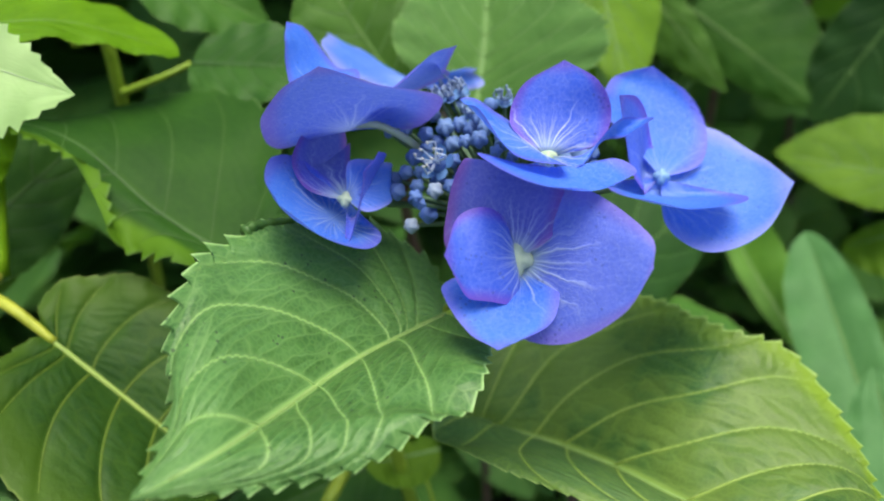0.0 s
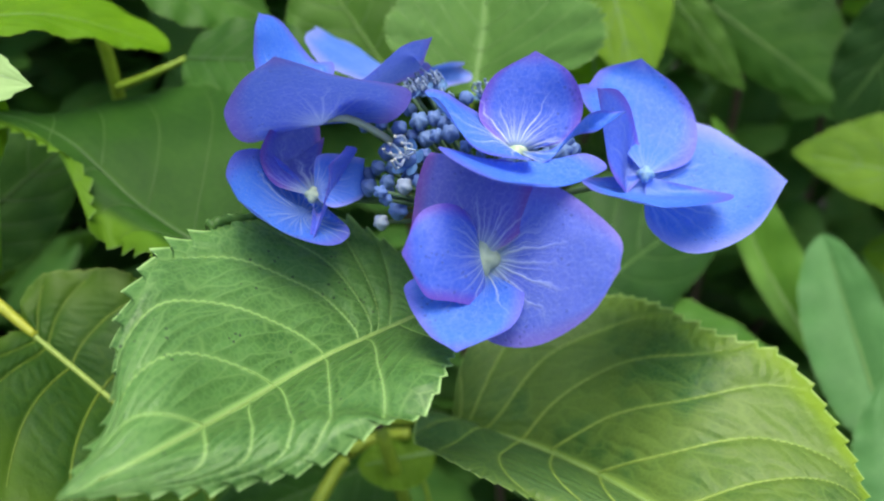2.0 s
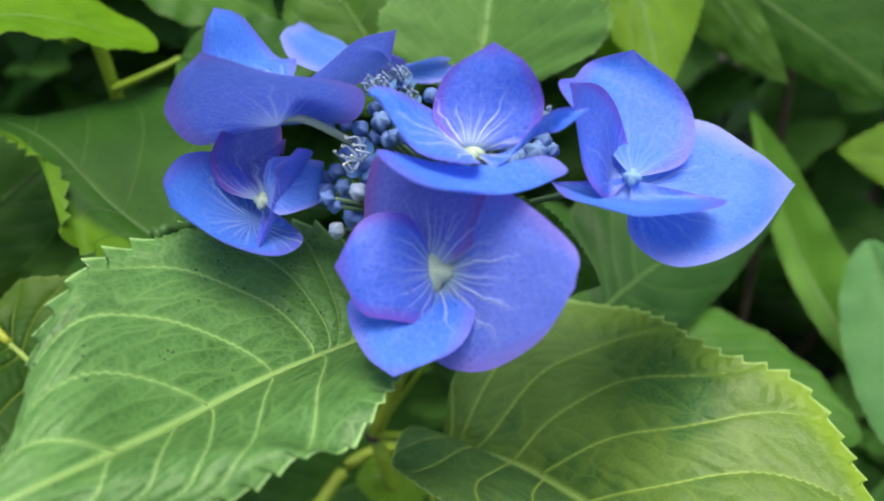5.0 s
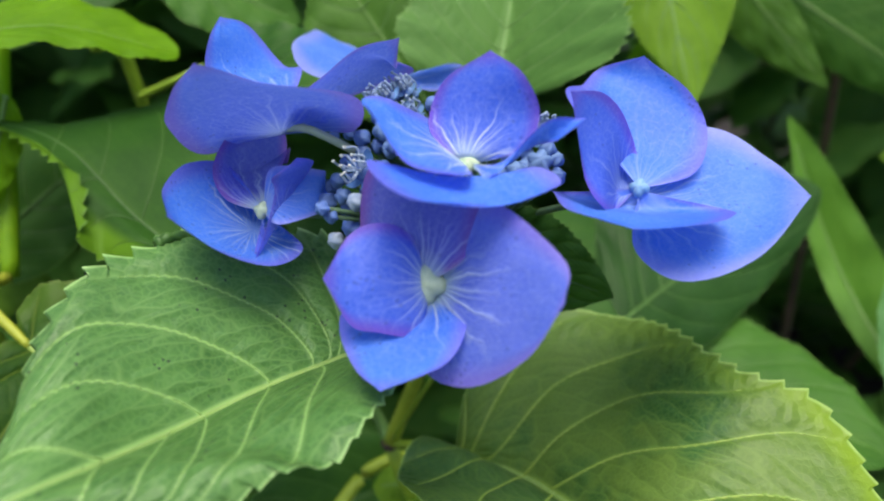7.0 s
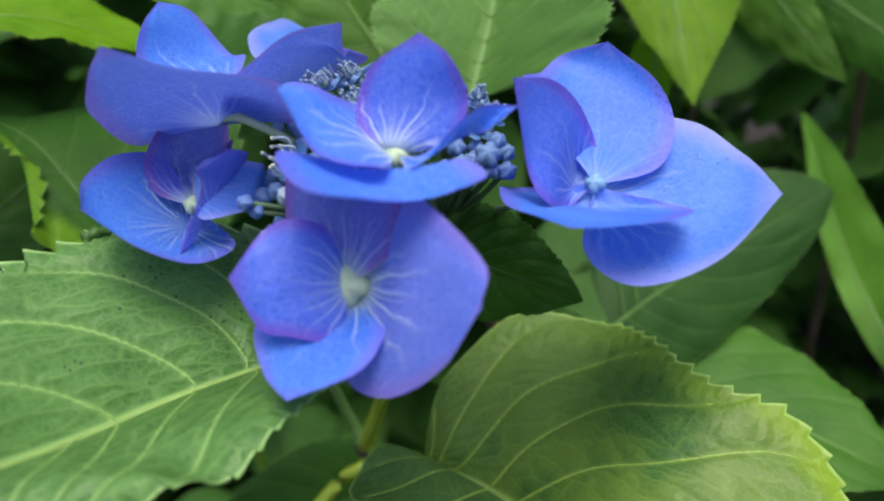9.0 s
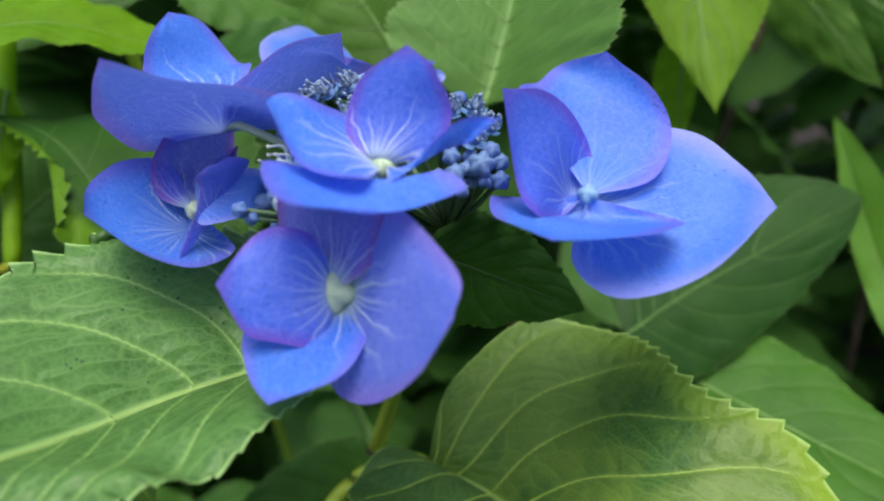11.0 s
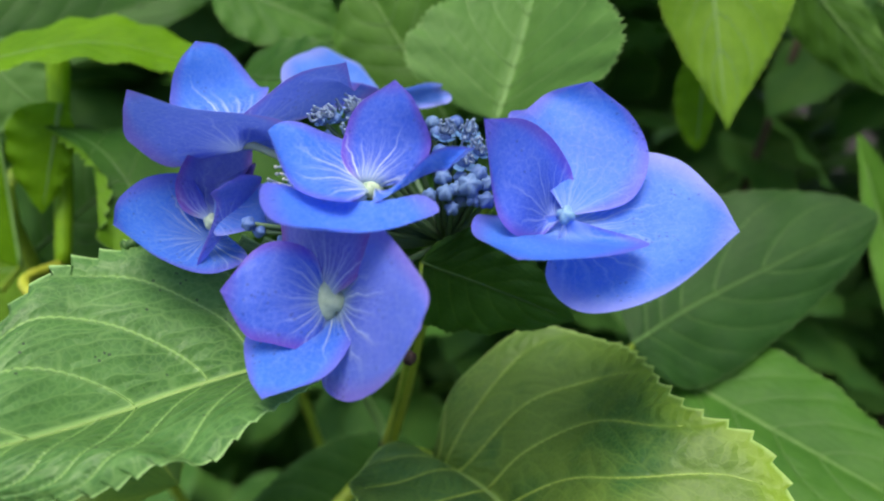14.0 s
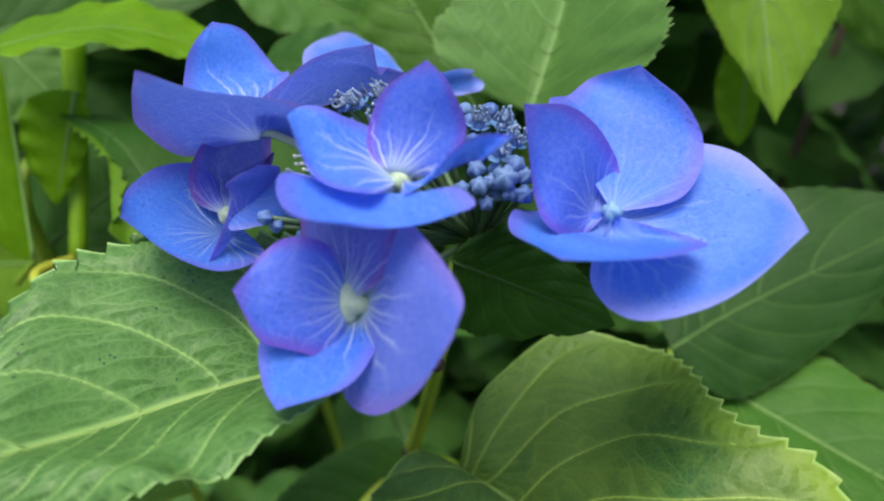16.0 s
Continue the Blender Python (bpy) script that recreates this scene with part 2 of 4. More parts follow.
def plain_material(name, a, b, scale=300, rough=0.55, bump_by=0.4, glow=0.0, other=None):
    m, t, add, link = nodes_of(name)
    co = add("TexCoord").outputs["Object"]
    big, fine = noise_at(add, link, co, scale * 0.12, 2), noise_at(add, link, co, scale, 4)
    tone = math_node(add, link, "MULTIPLY_ADD", fine, 0.5, math_node(add, link, "MULTIPLY", big, 0.6))
    colour = mix(add, link, ramp(add, link, tone, 0.35, 0.75), a, b)
    if other:
        one_by_one = add("ObjectInfo").outputs["Random"]
        colour = mix(add, link, math_node(add, link, "MULTIPLY", one_by_one, 0.7), colour, other)
    bump = add("Bump")
    bump.inputs["Strength"].default_value, bump.inputs["Distance"].default_value = bump_by, 0.3 / scale
    link(fine, bump.inputs["Height"])
    p = add("BsdfPrincipled")
    link(colour, p.inputs["Base Color"])
    p.inputs["Roughness"].default_value = rough
    link(bump.outputs[0], p.inputs["Normal"])
    out = p.outputs[0]
    if glow:
        thin = add("BsdfTranslucent")
        link(colour, thin.inputs[0])
        both = add("MixShader")
        both.inputs[0].default_value = glow
        link(out, both.inputs[1])
        link(thin.outputs[0], both.inputs[2])
        out = both.outputs[0]
    link(out, add("OutputMaterial").inputs[0])
    return m


LEAF_FRONT = leaf_material("leaf_front", (0.042, 0.130, 0.026), (0.098, 0.242, 0.056), (0.25, 0.44, 0.13), veins=1.35, specks=0.8, rough=0.45, relief=1.4, shine=0.4, rim_by=0.9)
LEAF_YELLOWED = leaf_material("leaf_yellowed", (0.027, 0.094, 0.018), (0.057, 0.160, 0.036), (0.22, 0.36, 0.07), veins=1.25, rough=0.48, relief=1.8, shine=0.35, edge=((0.20, 0.33, 0.012), 0.39, 0.48), patch=(0.125, 0.215, 0.034), edge_from=1.5, rim_by=0.8)
# leaves in shade: part of the shade is put into this darker green
LEAF_SHADED = leaf_material("leaf_shaded", (0.017, 0.075, 0.007), (0.035, 0.115, 0.012), (0.10, 0.20, 0.025), veins=0.6, relief=0.5)
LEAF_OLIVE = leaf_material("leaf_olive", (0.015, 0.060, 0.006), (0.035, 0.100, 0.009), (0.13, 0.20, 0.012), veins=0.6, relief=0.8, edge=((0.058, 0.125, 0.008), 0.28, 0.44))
# green lowered to stand for the shade that falls on these leaves
LEAF_HALF_SHADE = leaf_material("leaf_half_shade", (0.015, 0.060, 0.009), (0.026, 0.090, 0.014), (0.075, 0.15, 0.025), veins=0.4, glow=0.35, relief=0.6)
LEAF_FRESH = leaf_material("leaf_fresh", (0.059, 0.180, 0.012), (0.096, 0.255, 0.022), (0.16, 0.31, 0.04), veins=0.4, glow=0.4, relief=0.5)
LEAF_MOSS = leaf_material("leaf_moss", (0.044, 0.128, 0.010), (0.073, 0.185, 0.018), (0.13, 0.25, 0.03), veins=0.4, glow=0.35, relief=0.5)
LEAF_INNER = leaf_material("leaf_inner", (0.049, 0.155, 0.030), (0.083, 0.215, 0.040), (0.14, 0.26, 0.04), veins=0.5, glow=0.4)
# base darkened for half shade; the lit, curled edge is painted in lime
LEAF_LIT_EDGE = leaf_material("leaf_lit_edge", (0.016, 0.062, 0.007), (0.030, 0.096, 0.011), (0.07, 0.15, 0.025), veins=0.4, relief=0.5, shine=0.12, edge=((0.10, 0.22, 0.010), 0.22, 0.36), edge_from=-1.5, edge_side=True)
LEAF_LIME = leaf_material("leaf_lime", (0.100, 0.250, 0.003), (0.152, 0.340, 0.006), (0.24, 0.40, 0.02), veins=0.4, glow=0.45, shine=0.15)
LEAF_YELLOW = leaf_material("leaf_yellow", (0.081, 0.185, 0.010), (0.138, 0.275, 0.018), (0.20, 0.33, 0.03), veins=0.4, glow=0.4, shine=0.15)
LEAF_PALE = leaf_material("leaf_pale", (0.075, 0.185, 0.036), (0.110, 0.242, 0.054), (0.18, 0.31, 0.08), veins=0.35, glow=0.35)
LEAF_MINT = leaf_material("leaf_mint", (0.070, 0.205, 0.058), (0.097, 0.258, 0.080), (0.15, 0.30, 0.09), veins=0.2, glow=0.35, relief=0.3)
# pale leaf underside, with the strong light on it put into the colour
LEAF_SUNLIT = leaf_material("leaf_sunlit", (0.33, 0.54, 0.19), (0.42, 0.62, 0.26), (0.44, 0.62, 0.28), veins=0.1, glow=0.35, relief=0.2)
LEAF_MID = leaf_material("leaf_mid", (0.031, 0.120, 0.010), (0.057, 0.170, 0.018), (0.13, 0.25, 0.035), veins=0.6, glow=0.35)
PETAL_BLUE = petal_material("petal_blue", (0.042, 0.177, 0.82), (0.059, 0.212, 0.88), (0.150, 0.125, 0.66))
PETAL_VIOLET = petal_material("petal_violet", (0.060, 0.130, 0.69), (0.081, 0.153, 0.75), (0.190, 0.105, 0.56), star=0.35)
PETAL_PURPLE = petal_material("petal_purple", (0.092, 0.121, 0.61), (0.122, 0.140, 0.63), (0.26, 0.085, 0.42))
PETAL_LILAC = petal_material("petal_lilac", (0.092, 0.153, 0.71), (0.122, 0.181, 0.78), (0.24, 0.17, 0.66))
PETAL_SOFT = petal_material("petal_soft", (0.042, 0.177, 0.84), (0.060, 0.212, 0.89), (0.165, 0.130, 0.68), star=0.25)
PETAL_DUSK = petal_material("petal_dusk", (0.047, 0.121, 0.71), (0.064, 0.140, 0.75), (0.160, 0.075, 0.54), star=0.4)
PETAL_DEEP = petal_material("petal_deep", (0.044, 0.121, 0.71), (0.062, 0.140, 0.75), (0.185, 0.065, 0.52), streak=(0.84, 0.93, 1.0), star=1.1)
PETAL_STAR = petal_material("petal_star", (0.042, 0.177, 0.82), (0.059, 0.212, 0.88), (0.150, 0.125, 0.66), streak=(0.84, 0.93, 1.0), star=1.1)
PETAL_INDIGO = petal_material("petal_indigo", (0.044, 0.121, 0.71), (0.062, 0.140, 0.75), (0.185, 0.065, 0.52))
PETAL_LIGHT = petal_material("petal_light", (0.066, 0.205, 0.83), (0.096, 0.248, 0.87), (0.33, 0.34, 0.84), star=0.5)
LEAF_CURL = plain_material("leaf_curl", (0.045, 0.13, 0.020), (0.11, 0.24, 0.04), 300, 0.5, 0.5, 0.3)
RIB_YELLOW = plain_material("rib_yellow", (0.25, 0.38, 0.06), (0.33, 0.46, 0.09), 500, 0.5, 0.3, 0.2)
RIB_GOLD = plain_material("rib_gold", (0.36, 0.42, 0.03), (0.46, 0.50, 0.06), 500, 0.5, 0.3, 0.2)
RIB_OLIVE = plain_material("rib_olive", (0.11, 0.18, 0.012), (0.15, 0.23, 0.02), 500, 0.5, 0.3, 0.2)
RIB_PALE = plain_material("rib_pale", (0.13, 0.27, 0.065), (0.16, 0.31, 0.085), 500, 0.5, 0.3, 0.2)
RIB_LIME = plain_material("rib_lime", (0.16, 0.33, 0.008), (0.20, 0.38, 0.012), 500, 0.5, 0.3, 0.2)
RIB_DEEP = plain_material("rib_deep", (0.036, 0.100, 0.016), (0.055, 0.135, 0.024), 500, 0.5, 0.3, 0.2)
RIB_SIDE = plain_material("rib_side", (0.062, 0.155, 0.026), (0.080, 0.185, 0.034), 500, 0.5, 0.3, 0.2)
RIB_FRONT = plain_material("rib_front", (0.20, 0.37, 0.09), (0.26, 0.45, 0.13), 500, 0.5, 0.3, 0.2)
RIB_MID = plain_material("rib_mid", (0.11, 0.23, 0.045), (0.15, 0.29, 0.065), 500, 0.5, 0.3, 0.2)
MIDRIB = plain_material("midrib", (0.20, 0.34, 0.08), (0.27, 0.42, 0.12), 500, 0.5, 0.3, 0.2)
STALK_LIME = plain_material("stalk_lime", (0.17, 0.36, 0.004), (0.25, 0.46, 0.008), 300, 0.5, 0.3, 0.3)
STALK_GOLD = plain_material("stalk_gold", (0.21, 0.31, 0.018), (0.31, 0.41, 0.032), 300, 0.5, 0.3, 0.2)
STALK = plain_material("stalk", (0.18, 0.30, 0.015), (0.28, 0.42, 0.03), 300, 0.5, 0.3, 0.2)
PEDICEL = plain_material("pedicel", (0.07, 0.14, 0.07), (0.11, 0.20, 0.10), 400, 0.6, 0.3, 0.2)
CUP = plain_material("cup", (0.09, 0.23, 0.52), (0.19, 0.36, 0.62), 700, 0.6, 0.4, 0.3)
STALK_PALE = plain_material("stalk_pale", (0.46, 0.56, 0.34), (0.58, 0.66, 0.44), 400, 0.5, 0.3, 0.2)
CANE = plain_material("cane", (0.05, 0.035, 0.02), (0.12, 0.08, 0.05), 200, 0.8, 0.8)
NODE_DARK = plain_material("node_dark", (0.015, 0.010, 0.010), (0.05, 0.025, 0.02), 500, 0.7, 0.6)
BUD_BLUE = plain_material("bud_blue", (0.070, 0.145, 0.42), (0.120, 0.215, 0.50), 700, 0.6, 0.5, 0.2, (0.17, 0.29, 0.50))
BUD_PALE = plain_material("bud_pale", (0.26, 0.36, 0.52), (0.40, 0.48, 0.56), 700, 0.55, 0.4, 0.2)
STAMEN_DIM = plain_material("stamen_dim", (0.20, 0.30, 0.50), (0.34, 0.44, 0.60), 900, 0.5, 0.3, 0.3)
STAMEN = plain_material("stamen", (0.42, 0.54, 0.68), (0.60, 0.70, 0.80), 900, 0.5, 0.3, 0.3)
ANTHER = plain_material("anther", (0.46, 0.50, 0.46), (0.64, 0.66, 0.58), 900, 0.7, 0.3)
EYE = plain_material("eye", (0.42, 0.56, 0.36), (0.58, 0.70, 0.50), 900, 0.5, 0.3, 0.2)
EYE_BLUE = plain_material("eye_blue", (0.16, 0.34, 0.55), (0.28, 0.46, 0.64), 900, 0.5, 0.3, 0.2)
SOIL = plain_material("soil", (0.006, 0.005, 0.004), (0.020, 0.015, 0.011), 60, 0.95, 1.0)


# ---- mesh helpers ----
def part(name, bm, material, parent=None, label=""):
    """Links a bmesh as one smooth mesh object, under a thing or a part where one is given."""
    data = bpy.data.meshes.new(name)
    bm.to_mesh(data)
    bm.free()
    data.materials.append(material)
    data.polygons.foreach_set("use_smooth", [True] * len(data.polygons))
    ob = new(name, data)
    if parent:
        ob.parent = parent
        ob.matrix_parent_inverse = parent.matrix_basis.inverted()
    if label:
        tagged(ob, label)
    return ob


def thing(name, place, label, category, group=""):
    ob = new(name)
    ob.empty_display_size = 0.01
    ob.matrix_basis = Matrix.Translation(place)
    return tagged(ob, label, category, group)


def curve_point(points, u):
    """A smooth line through the points (Catmull-Rom), u from 0 to 1."""
    n = len(points) - 1
    x = min(max(u, 0.0), 1.0) * n
    i = min(int(x), n - 1)
    f = x - i
    p1, p2 = Vector(points[i]), Vector(points[i + 1])
    p0 = Vector(points[i - 1]) if i else 2 * p1 - p2
    p3 = Vector(points[i + 2]) if i + 2 <= n else 2 * p2 - p1
    return 0.5 * (2 * p1 + (p2 - p0) * f + (2 * p0 - 5 * p1 + 4 * p2 - p3) * f * f + (3 * p1 - p0 - 3 * p2 + p3) * f ** 3)


def tube(points, r0, r1, sides=8, steps=14, bm=None, smooth=True, lumps=0.0):
    """A tapered round stalk along the points, closed at both ends."""
    bm = bm or bmesh.new()
    line = [curve_point(points, i / steps) for i in range(steps + 1)] if smooth else [Vector(p) for p in points]
    rings = []
    ref = Vector((0.3, 0.9, 0.2))
    for i, p in enumerate(line):
        d = (line[min(i + 1, len(line) - 1)] - line[max(i - 1, 0)]).normalized()
        a = d.cross(ref).normalized() if abs(d.dot(ref)) < 0.95 else d.cross(Vector((1, 0, 0))).normalized()
        b = d.cross(a)
        r = r0 + (r1 - r0) * i / (len(line) - 1)
        r *= 1 + lumps * math.sin(i * 2.3)
        rings.append([bm.verts.new(p + r * (math.cos(2 * math.pi * k / sides) * a + math.sin(2 * math.pi * k / sides) * b)) for k in range(sides)])
    for one, two in zip(rings, rings[1:]):
        for k in range(sides):
            bm.faces.new((one[k], one[(k + 1) % sides], two[(k + 1) % sides], two[k]))
    bm.faces.new(rings[0][::-1])
    bm.faces.new(rings[-1])
    return bm


def ball(centre, r, bm=None, ribs=0, squash=1.0, axis=(0, 0, 1), rings=8, sides=12, depth=0.12):
    """A small globe, ribbed like a bud where ribs are given."""
    bm = bm or bmesh.new()
    turn = Vector(axis).normalized().to_track_quat("Z", "Y").to_matrix()
    rows = []
    for i in range(1, rings):
        th = math.pi * i / rings
        row = []
        for k in range(sides):
            ph = 2 * math.pi * k / sides
            rr = r * (1 - depth * (1 - abs(math.cos(ribs * ph / 2))) * math.sin(th)) if ribs else r
            v = Vector((rr * math.sin(th) * math.cos(ph), rr * math.sin(th) * math.sin(ph), rr * squash * math.cos(th)))
            row.append(bm.verts.new(Vector(centre) + turn @ v))
        rows.append(row)
    top = bm.verts.new(Vector(centre) + turn @ Vector((0, 0, r * squash)))
    low = bm.verts.new(Vector(centre) - turn @ Vector((0, 0, r * squash)))
    for one, two in zip(rows, rows[1:]):
        for k in range(sides):
            bm.faces.new((one[k], one[(k + 1) % sides], two[(k + 1) % sides], two[k]))
    for k in range(sides):
        bm.faces.new((top, rows[0][(k + 1) % sides], rows[0][k]))
        bm.faces.new((low, rows[-1][k], rows[-1][(k + 1) % sides]))
    return bm


class Blade:
    """A leaf or sepal surface over a bent midrib, with edges that pass the given side points."""

    def __init__(self, base, tip, left, right, mid=None, a=0.55, b=0.95, curl=0.12, flip=False, soft=False, sweep=0.16, droop=0.0):
        self.base, self.tip = Vector(base), Vector(tip)
        self.a, self.b, self.peak = a, b, a / (a + b)
        self.curl, self.soft, self.sweep = curl, soft, sweep
        left = [Vector(p) for p in (left if isinstance(left, list) else [left])]
        right = [Vector(p) for p in (right if isinstance(right, list) else [right])]
        span = sum(right, Vector()) / len(right) - sum(left, Vector()) / len(left)
        axis = self.tip - self.base
        n = axis.cross(span).normalized()
        if n.dot(Vector((0, -0.5, 0.86))) < 0:
            n = -n
        self.n = -n if flip else n
        self.size = axis.length
        line = mid if isinstance(mid, list) else [mid] if mid else []
        self.line = [self.base] + ([Vector(p) for p in line] or [(self.base + self.tip) / 2 + self.n * droop * self.size]) + [self.tip]
        self.sides = [self._stations(left), self._stations(right)]

    def rib(self, u):
        return curve_point(self.line, u)

    def width(self, u):
        u = min(max(u, 1e-6), 1 - 1e-6)
        return (u / self.peak) ** self.a * ((1 - u) / (1 - self.peak)) ** self.b

    def _stations(self, points):
        found = []
        for p in points:
            if self.soft:
                u = self.peak
            else:
                u = min((k / 60 for k in range(9, 52)), key=lambda k: abs((p - self.rib(k)).dot(self.rib(min(k + 0.02, 1)) - self.rib(k - 0.02))))
            found.append((u, (p - self.rib(u)) / max(self.width(u), 0.3)))
        return sorted(found, key=lambda f: f[0])

    def reach(self, u, k):
        st = self.sides[k]
        if u <= st[0][0]:
            return st[0][1]
        for (ua, va), (ub, vb) in zip(st, st[1:]):
            if u <= ub:
                f = (u - ua) / max(ub - ua, 1e-6)
                f = f * f * (3 - 2 * f)
                return va.lerp(vb, f)
        return st[-1][1]

    def at(self, u, v, lift=0.0):
        """v from -1 (left edge) to 1 (right edge)."""
        w = self.width(u)
        vl, vr = self.reach(u, 0), self.reach(u, 1)
        if self.soft:
            off = (vr - vl) * (v / 2) + (vl + vr) * (v * v / 2)
        else:
            off = (vr if v > 0 else vl) * abs(v)
        big = (vl.length + vr.length) / 2
        bow = self.curl * (abs(v) - v * v) if not self.soft else self.curl * (1 - v * v)
        return self.rib(u) + w * off + self.n * (w * big * bow + lift)


class Outline:
    """A sepal surface between two smooth edges that leave the heart and meet at the tip."""

    def __init__(self, heart, left, tip, right, curl=0.05, rise=0.0):
        self.base, self.tip, self.curl, self.rise = Vector(heart), Vector(tip), curl, rise
        self.edges = [[self.base] + [Vector(p) for p in side] + [self.tip] for side in (left, right)]
        n = Vector()
        for p, q in zip(self.edges[0], self.edges[1]):
            n += (self.tip - self.base).cross(q - p)
        n.normalize()
        self.n = -n if n.dot(Vector((0, -0.5, 0.86))) < 0 else n
        self.size = sum((p - self.base).length for side in self.edges for p in side[1:]) / 8 * 1.1

    def width(self, u):
        return 1.0

    def at(self, u, v, lift=0.0):
        p, q = curve_point(self.edges[0], u), curve_point(self.edges[1], u)
        bow = self.curl * (q - p).length * (1 - v * v)
        return p.lerp(q, (v + 1) / 2) + self.n * (bow + lift + self.rise * min(1, 4 * u))


class Sheet:
    """A leaf surface between a midrib and two edges; each side vein has a foot u, a reach and a bend."""

    def __init__(self, mid, left, right, veins_left, veins_right, curl=0.1):
        self.line, self.base, self.tip, self.curl = [Vector(p) for p in mid], Vector(mid[0]), Vector(mid[-1]), curl
        self.edges = [[self.base] + [Vector(p) for p in side] + [self.tip] for side in (left, right)]
        self.veins = veins_left, veins_right
        span = sum(self.edges[1], Vector()) / len(self.edges[1]) - sum(self.edges[0], Vector()) / len(self.edges[0])
        n = (self.tip - self.base).cross(span).normalized()
        self.n = -n if n.dot(Vector((0, -0.5, 0.86))) < 0 else n
        self.size = (self.tip - self.base).length
        steps = 160
        self.along = []
        for edge in self.edges:
            run, marks = 0.0, [0.0]
            for k in range(steps):
                run += (curve_point(edge, (k + 1) / steps) - curve_point(edge, k / steps)).length
                marks.append(run)
            self.along.append(marks)

    def tooth(self, u, v, size, count, jit):
        """How far, and which way, the saw edge stands out."""
        edge, marks = self.edges[v > 0], self.along[v > 0]
        x = min(u, 0.9999) * (len(marks) - 1)
        run = marks[int(x)] + (marks[int(x) + 1] - marks[int(x)]) * (x % 1.0)
        k = run / marks[-1] * count
        ahead = (curve_point(edge, min(1, u + 0.01)) - curve_point(edge, max(0, u - 0.01))).normalized()
        out = curve_point(edge, u) - curve_point(self.line, u)
        out -= ahead * out.dot(ahead)
        if out.length < 1e-5:
            return Vector()
        saw = (k % 1.0) ** 1.4 - 0.35
        return out.normalized() * size * jit[int(k) % 100 + (100 if v > 0 else 0)] * saw * min(1, 14 * (1 - u)) * ((abs(v) - 0.85) / 0.15) ** 1.5

    def vein(self, u, v):
        feet = [0.0] + [u0 + reach * abs(v) ** bend for u0, reach, bend in self.veins[v > 0]] + [1.001]
        for k in range(len(feet) - 1):
            if u <= feet[k + 1]:
                return k + (u - feet[k]) / max(feet[k + 1] - feet[k], 1e-4)
        return len(feet) - 1.0

    def at(self, u, v, lift=0.0):
        m, e = curve_point(self.line, u), curve_point(self.edges[v > 0], u)
        return m.lerp(e, abs(v)) + self.n * (self.curl * (e - m).length * (abs(v) - v * v) + lift)


class Relief:
    """Swells between the side veins, and a wavy edge."""

    def __init__(self, s, veins=8, puff=0.0, wave=0.0, waves=5.0, seed=0):
        self.s, self.veins, self.puff, self.wave, self.waves, self.seed = s, veins, puff, wave, waves, seed
        self.phase = random.Random(seed).uniform(0, 6)

    def vein(self, u, v):
        if isinstance(self.s, Sheet):
            return self.s.vein(u, v)
        w = u - self.s.sweep * abs(v) ** 1.2
        return self.veins * math.copysign(abs(w) ** 0.85, w)

    def at(self, u, v, vv=None, more=0.0):
        lift = more
        if self.puff:
            x = self.vein(u, v) % 1.0
            lift += self.puff * (1 - (2 * x - 1) ** 4) * min(1, 4 * abs(v)) * min(1, 6 * (1 - abs(v)) + 0.25) * min(1, 8 * u) * min(1, 6 * (1 - u))
        if self.wave:
            lift += self.wave * abs(v) ** 2 * math.sin(self.waves * 2 * math.pi * u + self.phase + (1.7 if v > 0 else 0)) * min(1, 5 * (1 - u))
            lift += 0.5 * self.wave * noise.noise(Vector((u * 5, v * 3, self.seed * 3.1))) * min(1, 3 * abs(v))
        return self.s.at(u, v if vv is None else vv, lift)


